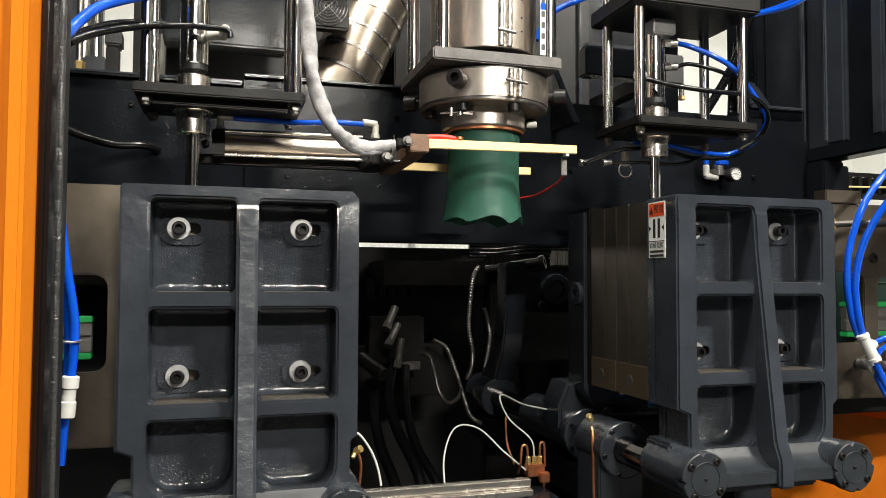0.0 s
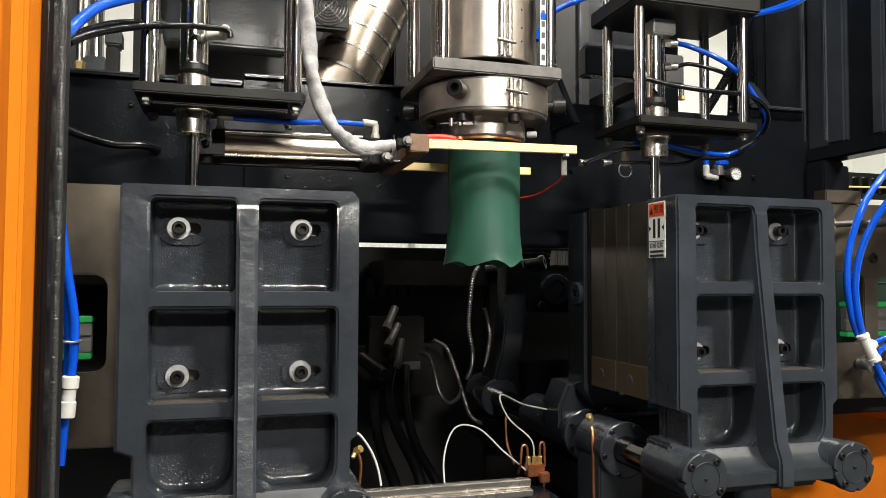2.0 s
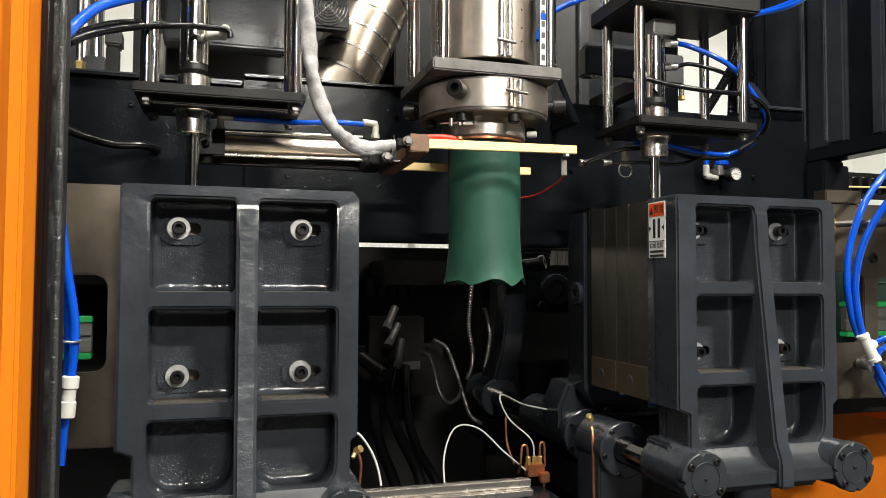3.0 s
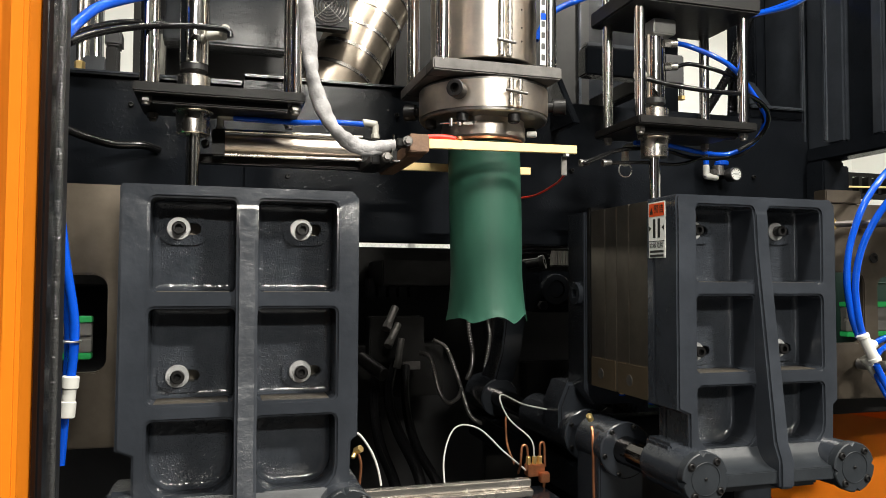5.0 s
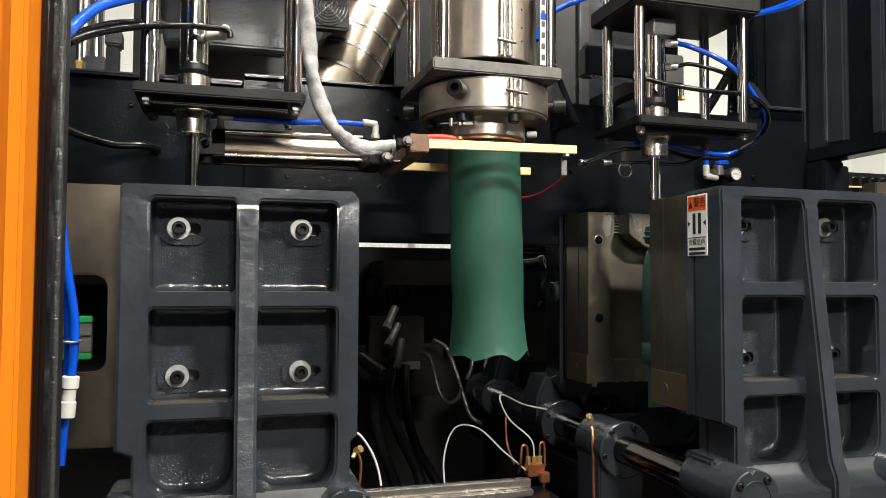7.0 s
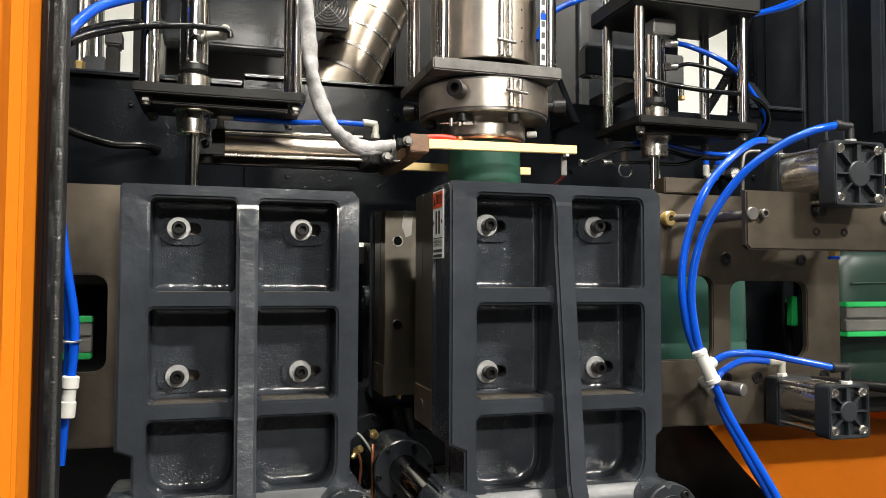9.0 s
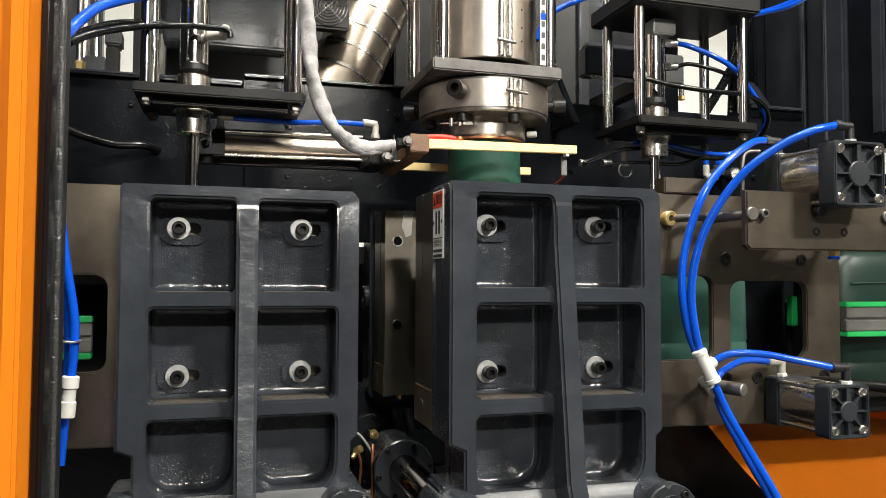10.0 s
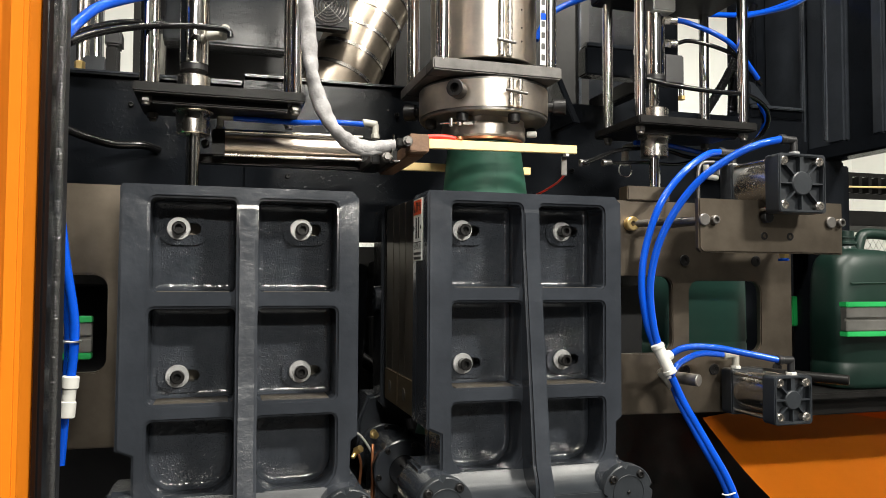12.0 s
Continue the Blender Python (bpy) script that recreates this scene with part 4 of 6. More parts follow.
def air_cylinder():
    a = thing("air_cylinder", "slim stainless air cylinder driving the cutter", "air cylinder", (0.0, 1.70, 0.27))
    z = 0.296
    part("barrel", rod((0.005, 1.70, z), (0.305, 1.70, z + 0.004), 0.0235, 32), HEATBAND, a, "champagne-toned polished barrel")
    part("end_block", box(-0.021, 0.006, 1.672, 1.728, z - 0.030, z + 0.028, 0.003), BLACKSTEEL, a)
    part("front_block", box(0.304, 0.332, 1.672, 1.728, z - 0.030, z + 0.030, 0.003), BLACKSTEEL, a)
    for dz in (0.026, -0.026):
        part("stay_rod", rod((0.004, 1.680, z + dz), (0.306, 1.680, z + dz + 0.003), 0.004, 10), STAINLESS, a)
    part("mount_boss", rod((-0.034, 1.690, z - 0.005), (-0.034, 1.668, z - 0.005), 0.008, 16), BLACKSTEEL, a)
    part("mount_bar", box(-0.05, 0.345, 1.73, 1.76, z - 0.038, z - 0.018, 0.003), BLACKSTEEL, a)
    for s in (1, -1):
        x = -0.004 if s > 0 else 0.318
        y = 1.69 if s > 0 else 1.60
        zz = z + 0.028 if s > 0 else z + 0.014
        el = part("push_elbow", join(rod((x, y, zz), (x, y, zz + 0.030), 0.0075, 14), rod((x - 0.004 * s, y, zz + 0.029), (x + 0.028 * s, y, zz + 0.032), 0.008, 14), hexa((x, y, zz - 0.002), (x, y, zz + 0.008), 0.0095)), GREYP, a, "light grey push-in elbow")
    part("bracket", box(0.30, 0.34, 1.55, 1.69, z - 0.05, z - 0.03, 0.003), BLACKSTEEL, a)
    return a


air_cylinder()


def solo_hose(name, pts, r, m, label, ribs=0.0, n=10, twist=0.0):
    return solo(name, hose(pts, r, 20 if twist else 12, n, ribs, 0.008, twist), m, label, "hose")


solo_hose("air_hose", [(0.024, 1.680, 0.350), (0.092, 1.660, 0.346), (0.160, 1.620, 0.337), (0.230, 1.600, 0.338), (0.293, 1.600, 0.338)], 0.006, BLUE, "blue air hose to the cutter cylinder")
solo_hose("sleeved_cable", [(0.149, 1.450, 0.576), (0.154, 1.450, 0.499), (0.161, 1.450, 0.423), (0.171, 1.450, 0.369), (0.195, 1.450, 0.313), (0.226, 1.450, 0.277), (0.263, 1.450, 0.262), (0.327, 1.460, 0.269)], 0.0140, SLEEVE, "white glass-fibre sleeved cable bundle to the cutter", 0.0, 14, 0.13)
solo_hose("sleeved_cable", [(0.210, 1.460, 0.298), (0.241, 1.447, 0.264), (0.275, 1.450, 0.255), (0.310, 1.460, 0.261)], 0.0105, SLEEVE, "white glass-fibre sleeved cable bundle to the cutter", 0.0, 14, 0.13)


# ---- blow stations ----
def blow_station(ax, z, right):
    s = thing("blow_station", "black plate blow-pin station with polished guide posts", "blow station", (ax, PY, z), "blow stations")
    cx = ax + 0.057
    x0, x1, ya, yb = cx - 0.162, cx + 0.158, 1.505, 1.722
    part("lower_plate", box(x0, x1, ya, yb, z, z + 0.020, 0.003), BLACKSTEEL, s)
    part("plate_rib", box(x0 + 0.03, x1 - 0.03, ya + 0.03, ya + 0.055, z - 0.014, z - 0.0005, 0.003), BLACKSTEEL, s)
    for dx in (-0.141, 0.141):
        for y in (1.536, 1.688):
            part("guide_post", rod((cx + dx, y, z + 0.0205), (cx + dx, y, 1.15), 0.0125, 28), CHROME, s, "polished guide post")
            part("post_nut", join(hexa((cx + dx, y, z - 0.001), (cx + dx, y, z - 0.013), 0.0115), rod((cx + dx, y, z - 0.012), (cx + dx, y, z - 0.019), 0.008)), GREYSTEEL, s)
    part("pin_collar", join(ring((ax, PY, z - 0.058), (ax, PY, z - 0.001), 0.0139, 0.033, 36, 0.002), ring((ax, PY, z - 0.012), (ax, PY, z - 0.0005), 0.0125, 0.040, 36, 0.001)), STAINLESS, s, "turned steel collar")
    part("top_collar", ring((ax, PY, z + 0.0205), (ax, PY, z + 0.062), 0.0125, 0.0335, 36, 0.002), STAINLESS, s, "turned steel collar")
    if not right:
        part("collar_ring", ring((ax, PY - 0.002, z + 0.0207), (ax, PY - 0.002, z + 0.0275), 0.034, 0.046, 36), WHITEP, s)
    part("blow_pin", rod((ax, PY, 0.145), (ax, PY, z - 0.004), 0.0138, 28), CHROME, s, "polished blow pin")
    return s


def pin_cylinder(ax, z, right):
    c = thing("pin_cylinder", "polished steel pin cylinder with side air ports", "cylinder", (ax, PY, z), "pin cylinders")
    part("barrel", rod((ax, PY, z + 0.085), (ax, PY, z + (0.245 if right else 0.7)), 0.0255 if right else 0.0285, 32), CHROME, c, "polished barrel")
    part("seal_ring", ring((ax, PY, z + 0.072), (ax, PY, z + 0.086), 0.011, 0.027, 32), BLACKP, c)
    part("rod", rod((ax, PY, z + 0.0), (ax, PY, z + 0.075), 0.0115, 24), CHROME, c)
    if right:
        part("head_block", box(ax - 0.022, ax + 0.04, 1.575, 1.62, z + 0.238, z + 0.275, 0.003), ALU, c)
        part("head_stem", rod((ax, PY, z + 0.274), (ax, PY, z + 0.31), 0.022, 24), BLACKSTEEL, c)
        cx = ax + 0.057
        top = part("top_plate", box(cx - 0.17, cx + 0.168, 1.50, 1.725, z + 0.285, z + 0.325, 0.004), BLACKSTEEL, c, "black upper plate")
        part("crosshead", box(cx - 0.13, cx + 0.15, 1.52, 1.70, z + 0.326, z + 0.40, 0.004), BLACKSTEEL, c)
        for zz in (z + 0.222, z + 0.165):
            part("port_fitting", join(hexa((ax + 0.022, 1.600, zz), (ax + 0.036, 1.594, zz), 0.0105), rod((ax + 0.034, 1.594, zz), (ax + 0.052, 1.588, zz), 0.0095, 14)), STAINLESS, c, "nickel push-in fitting")
        part("side_port", join(rod((ax - 0.045, 1.60, z + 0.140), (ax - 0.028, 1.60, z + 0.140), 0.007), ring((ax - 0.058, 1.60, z + 0.140), (ax - 0.044, 1.60, z + 0.140), 0.004, 0.0115)), GREYP, c)
        part("air_line", hose([(ax + 0.05, 1.588, z + 0.222), (1.083, 1.570, 0.574), (1.143, 1.550, 0.547), (1.203, 1.550, 0.517), (1.283, 1.570, 0.453)], 0.0062, 10), BLUE, c, "blue air line")
        part("air_line", hose([(ax + 0.05, 1.588, z + 0.165), (1.090, 1.570, 0.530), (1.162, 1.560, 0.516), (1.226, 1.570, 0.498), (1.308, 1.590, 0.444)], 0.005, 10), BLACKHOSE, c, "black air line")
    else:
        part("port_fitting", join(rod((ax + 0.026, 1.60, z + 0.146), (ax + 0.056, 1.585, z + 0.146), 0.0095, 14), rod((ax + 0.056, 1.592, z + 0.146), (ax + 0.060, 1.555, z + 0.150), 0.010, 14)), GREYP, c, "grey push-in elbow")
        part("port_fitting", join(hexa((ax - 0.05, 1.595, z + 0.248), (ax - 0.027, 1.60, z + 0.248), 0.010), rod((ax - 0.035, 1.598, z + 0.248), (ax - 0.024, 1.60, z + 0.248), 0.008)), STAINLESS, c, "nickel port fitting")
    return c


blow_station(-0.057, 0.354, False)
pin_cylinder(-0.057, 0.354, False)
blow_station(1.013, 0.362, True)
moves(pin_cylinder(1.013, 0.362, True), "lift")

solo_hose("black_air_line", [(0.961, 1.560, 0.481), (1.021, 1.540, 0.465), (1.123, 1.530, 0.456), (1.226, 1.540, 0.457), (1.311, 1.580, 0.442), (1.352, 1.620, 0.414), (1.354, 1.660, 0.381), (1.308, 1.680, 0.349)], 0.0058, BLACKHOSE, "black air line looping beside the blow station")
solo_hose("blue_air_line", [(1.311, 1.600, 0.457), (1.360, 1.640, 0.425), (1.361, 1.680, 0.377), (1.296, 1.700, 0.343), (1.209, 1.700, 0.342), (1.095, 1.680, 0.351), (0.988, 1.660, 0.348)], 0.0062, BLUE, "blue air line looping under the blow station")
solo_hose("black_air_line", [(1.332, 1.620, 0.445), (1.369, 1.660, 0.404), (1.332, 1.700, 0.344), (1.192, 1.700, 0.326), (1.078, 1.680, 0.338), (0.919, 1.600, 0.317), (0.777, 1.500, 0.266), (0.763, 1.500, 0.262)], 0.0052, BLACKHOSE, "black air line looping under the blow station")
solo_hose("black_air_line", [(1.226, 1.700, 0.334), (1.127, 1.680, 0.304), (1.004, 1.640, 0.296), (0.865, 1.580, 0.279)], 0.0045, BLACKHOSE, "thin black air line")
solo_hose("black_air_line", [(-0.235, 1.300, 0.375), (-0.211, 1.360, 0.410), (-0.173, 1.450, 0.453), (-0.108, 1.540, 0.494), (-0.025, 1.550, 0.502), (0.008, 1.550, 0.498), (0.013, 1.550, 0.485)], 0.0065, BLACKHOSE, "black air line to the pin cylinder")
solo_hose("black_air_line", [(-0.239, 1.320, 0.387), (-0.217, 1.400, 0.433), (-0.180, 1.500, 0.480), (-0.116, 1.580, 0.511)], 0.0055, BLACKHOSE, "black air line to the pin cylinder")
solo_hose("blue_air_line", [(-0.240, 1.300, 0.387), (-0.228, 1.360, 0.433), (-0.207, 1.420, 0.479), (-0.161, 1.500, 0.529), (-0.110, 1.550, 0.564)], 0.009, BLUE, "blue air line above the frame")
solo_hose("power_cable", [(-0.343, 1.860, 0.342), (-0.299, 1.880, 0.328), (-0.242, 1.900, 0.317), (-0.182, 1.920, 0.322), (-0.146, 1.945, 0.316)], 0.010, BLACKHOSE, "thick black power cable entering the beam")
solo_hose("blue_air_line", [(1.381, 1.750, 0.739), (1.488, 1.800, 0.778), (1.631, 1.850, 0.832), (1.772, 1.900, 0.910)], 0.0085, BLUE, "blue air line above the frame")
solo_hose("blue_air_line", [(1.271, 1.750, 0.733), (1.420, 1.800, 0.765), (1.560, 1.850, 0.813), (1.729, 1.900, 0.891)], 0.0075, BLUE, "blue air line above the frame")
solo_hose("blue_air_line", [(0.782, 1.800, 0.631), (0.798, 1.800, 0.665), (0.831, 1.800, 0.710), (0.888, 1.800, 0.743), (0.955, 1.800, 0.772)], 0.008, BLUE, "blue air line behind the die head")
solo_hose("corrugated_conduit", [(1.540, 1.900, 0.841), (1.497, 1.900, 0.724), (1.455, 1.900, 0.635), (1.404, 1.900, 0.555), (1.354, 1.900, 0.484), (1.304, 1.900, 0.407)], 0.014, BLACKHOSE, "black corrugated cable conduit", 0.003, 6)
solo_hose("corrugated_conduit", [(1.543, 1.980, 0.753), (1.533, 1.980, 0.663), (1.579, 2.060, 0.578), (1.580, 2.070, 0.488)], 0.013, BLACKHOSE, "black corrugated cable conduit", 0.003, 6)


def regulator():
    r = thing("pressure_regulator", "small air regulator with round dial gauge", "regulator", (1.423, 1.920, 0.323))
    x, y, z = (1.423, 1.920, 0.331)
    part("body", join(rod((x, y, z - 0.012), (x, y, z + 0.018), 0.016, 20), box(x - 0.03, x + 0.02, y - 0.012, y + 0.029, z - 0.012, z + 0.006, 0.004)), GREYSTEEL, r)
    part("knob", rod((x + 0.012, y, z + 0.018), (x + 0.012, y, z + 0.032), 0.021, 20, 0.003), BLUE, r, "blue adjusting knob")
    part("elbow", join(rod((x - 0.042, y, z - 0.016), (x - 0.042, y, z + 0.018), 0.0095, 14), rod((x - 0.046, y, z - 0.014), (x - 0.004, y, z - 0.018), 0.010, 14)), WHITEP, r, "white push-in elbow")
    part("elbow_sleeve", rod((x - 0.042, y, z + 0.018), (x - 0.042, y, z + 0.046), 0.009, 14), BLUE, r)
    gx, gy, gz = (1.454, 1.880, 0.320)
    g = part("gauge_case", join(rod((gx, gy + 0.03, gz), (gx, gy, gz), 0.021, 28, 0.002), rod((gx, gy + 0.029, gz), (gx, 1.95, gz), 0.006)), BLACKP, r)
    part("dial", rod((gx, gy + 0.001, gz), (gx, gy - 0.0012, gz), 0.0175, 28, 0.0004), STICKER, g, "white dial")
    part("bezel", ring((gx, gy + 0.001, gz), (gx, gy - 0.003, gz), 0.0175, 0.0208, 28, 0.001), BLACKP, g)
    part("needle", box(gx - 0.011, gx + 0.009, gy - 0.0022, gy - 0.0014, gz - 0.001, gz + 0.001, 0), INK, g)
    for k in range(9):
        a = radians(-45 + 33 * k)
        part("dial_tick", box(gx + 0.0135 * math.cos(a) - 0.0012, gx + 0.0135 * math.cos(a) + 0.0012, gy - 0.0020, gy - 0.0013, gz + 0.0135 * math.sin(a) - 0.0012, gz + 0.0135 * math.sin(a) + 0.0012, 0), INK, g)
    return r


regulator()


def fitting_cluster(places, name, label):
    f = thing(name, label, "fitting", places[0])
    for x, y, z in places:
        part("push_fitting", join(rod((x, y, z), (x + 0.020, y + 0.004, z + 0.003), 0.0065, 14), ring((x - 0.005, y, z), (x + 0.003, y, z), 0.004, 0.0085, 16, 0.001)), GREYSTEEL, f)
    return f


fitting_cluster([(0.760, 1.500, 0.262), (0.859, 1.580, 0.279)], "speed_controller", "pair of small nickel push-in speed controllers")


def elbow_fitting():
    x, y, z = (0.972, 1.680, 0.322)
    e = thing("push_elbow", "grey push-in elbow with a hanging ring below the blow station", "fitting", (x, y, z))
    part("elbow_body", join(rod((x, y, z - 0.03), (x, y, z + 0.016), 0.009, 14), rod((x - 0.002, y, z + 0.014), (x + 0.028, y, z + 0.022), 0.009, 14), hexa((x, y, z - 0.022), (x, y, z - 0.008), 0.011)), GREYP, e)
    part("hanging_ring", hose([(x + 0.018 * math.cos(radians(20 + 34 * k)), y, z - 0.04 + 0.018 * math.sin(radians(20 + 34 * k))) for k in range(11)], 0.0018, 8, 4), STAINLESS, e)
    return e


elbow_fitting()


# ---- extruder and upper machinery ----
def extruder():
    e = thing("extruder_barrel", "stainless clad extruder barrel with band joints", "extruder", (0.390, 2.150, 0.722))
    a, b = Vector((0.299, 2.200, 0.512)), Vector((0.563, 2.300, 1.115))
    part("barrel_cover", rod(a - (b - a) * 0.25, b, 0.105, 48, 0.004), CLADDING, e, "brushed sheet cover")
    d = (b - a).normalized()
    for k in range(8):
        c = a + d * (-0.06 + 0.072 * k)
        part("band_joint", ring(c, c + d * 0.012, 0.104, 0.1075, 48, 0.001), STAINLESS, e)
    return e


extruder()


def fan_guard():
    x, y, z = (0.274, 2.050, 0.755)
    g = thing("fan_guard", "chromed wire fan guard of a cooling blower", "fan guard", (x, y, z))
    for k in range(6):
        r = 0.010 + 0.0085 * k
        part("wire_ring", hose([(x + r * math.cos(2 * math.pi * i / 18), y, z + r * math.sin(2 * math.pi * i / 18)) for i in range(19)], 0.0015, 6, 2), CHROME, g)
    for a in (45, 135):
        c, s = math.cos(radians(a)) * 0.056, math.sin(radians(a)) * 0.056
        part("wire_spoke", rod((x - c, y + 0.002, z - s), (x + c, y + 0.002, z + s), 0.0013, 8), GREYSTEEL, g)
    part("fan_body", box(x - 0.06, x + 0.06, y + 0.006, y + 0.05, z - 0.06, z + 0.06, 0.006), BLACKP, g)
    return g


fan_guard()


def left_valves():
    v = thing("valve_bank", "grey valve and cylinder bank on the rear beam", "valve", (-0.283, 2.0, 0.532))
    part("grey_cover", box(-0.215, -0.160, 2.28, 2.32, 0.533, 0.74, 0.004), GREYP, v)
    part("dark_cover", box(-0.60, -0.330, 2.30, 2.34, 0.533, 1.25, 0.004), CAPMETAL, v)
    part("chrome_rod", rod((-0.336, 2.05, 0.5325), (-0.336, 2.05, 1.0), 0.014, 20), STAINLESS, v)
    part("chrome_rod", rod((-0.307, 2.05, 0.56), (-0.307, 2.05, 1.0), 0.006, 16), CHROME, v)
    part("blue_block", box(-0.325, -0.273, 1.97, 2.02, 0.5325, 0.575, 0.004), CAPMETAL, v)
    part("valve_body", box(-0.273, -0.245, 1.96, 2.01, 0.5325, 0.60, 0.004), BLACKSTEEL, v)
    part("valve_head", box(-0.276, -0.238, 1.955, 2.015, 0.601, 0.640, 0.005), BLACKP, v)
    part("brass_nut", hexa((-0.263, 1.98, 0.641), (-0.263, 1.98, 0.662), 0.013), BRASS, v)
    part("brass_nut", hexa((-0.329, 1.96, 0.5325), (-0.329, 1.96, 0.555), 0.012), BRASS, v)
    part("tube", rod((-0.330, 1.96, 0.555), (-0.330, 1.96, 1.0), 0.008, 14), STAINLESS, v)
    part("black_post", box(-0.224, -0.203, 2.07, 2.12, 0.5325, 1.0, 0.004), BLACKSTEEL, v)
    return v


left_valves().location.z -= 0.033


def right_drain():
    x, y, z = (1.272, 1.880, 0.533)
    d = thing("drain_valve", "small brass drain valve under a block", "valve", (x, y, z))
    part("stem", rod((x, y, z + 0.004), (x, y, z + 0.040), 0.008, 14), STAINLESS, d)
    part("nut", hexa((x, y, z - 0.006), (x, y, z + 0.005), 0.011), BRASS, d)
    return d


right_drain()


# ---- right station: trimming plate, cylinders and hoses ----
def trim_plate():
    t = thing("trim_plate", "ground steel trimming plate with two rounded windows", "plate", (1.57, YB, -0.295))
    y0, y1 = 1.470, 1.486
    outl = [(1.3095, -0.285), (1.836, -0.295), (1.836, 0.10), (1.80, 0.165), (1.60, 0.180), (1.3095, 0.180)]
    part("plate", slab(outl, [rrect(1.345, 1.514, -0.155, 0.014, 0.026, 6), rrect(1.558, 1.748, -0.158, 0.004, 0.026, 6)], y0, y1, 0.0025), PLATEMETAL, t)
    part("bracket", slab([(1.478, 0.070), (1.486, 0.062), (1.838, 0.062), (1.838, 0.172), (1.478, 0.172)], [], 1.318, 1.334, 0.003), PLATEMETAL, t, "ground steel bracket plate")
    part("upper_block", box(1.402, 1.507, 1.465, 1.505, 0.1805, 0.212, 0.002), PLATEMETAL, t)
    for x, z in ((1.50, 0.128), (1.815, 0.130)):
        part("spacer_rod", rod((x, 1.334, z), (x, y0, z), 0.0085, 16), GREYSTEEL, t)
        part("bracket_bolt", socket_bolt((x + 0.012, 1.318, z), (x + 0.012, 1.306, z), 0.009, seg=14), GREYSTEEL, t)
        part("bracket_pin", rod((x - 0.012, 1.318, z), (x - 0.012, 1.311, z), 0.0125, 18), GREYSTEEL, t)
    part("brass_collar", ring((1.408, 1.47, 0.128), (1.408, 1.452, 0.128), 0.006, 0.0155, 20, 0.002), BRASS, t, "brass collar")
    part("guide_pin", rod((1.412, 1.468, 0.128), (1.49, 1.335, 0.128), 0.008, 14), GREYSTEEL, t)
    for x, z in ((1.546, 0.050), (1.735, 0.050), (1.62, -0.195), (1.545, -0.195), (1.79, -0.195)):
        part("plate_bolt", join(ring((x, y0, z), (x, y0 - 0.003, z), 0.007, 0.0125, 20, 0.0008), socket_bolt((x, y0, z), (x, y0 - 0.002, z), 0.008, seg=14)), BOLT, t, "countersunk socket bolt")
    # holes drawn as raised black rings; their dark is colour, nothing is bored
    for x in (1.635, 1.70):
        part("bracket_hole", ring((x, 1.3185, 0.098), (x, 1.3165, 0.098), 0.004, 0.0085, 16, 0.0006), BOLT, t)
    part("stop_rod", rod((1.70, 1.462, -0.200), (1.83, 1.30, -0.205), 0.011, 18), BLACKSTEEL, t, "black steel stop rod")
    part("stop_rod", rod((1.49, 1.47, -0.205), (1.525, 1.39, -0.207), 0.013, 18), GREYSTEEL, t)
    part("hook", hose([(1.535, 1.40, 0.172), (1.535, 1.40, 0.235), (1.545, 1.40, 0.258), (1.575, 1.40, 0.262)], 0.004, 10), GREYSTEEL, t)
    return t


moves(trim_plate(), "front", -0.009, -0.011)


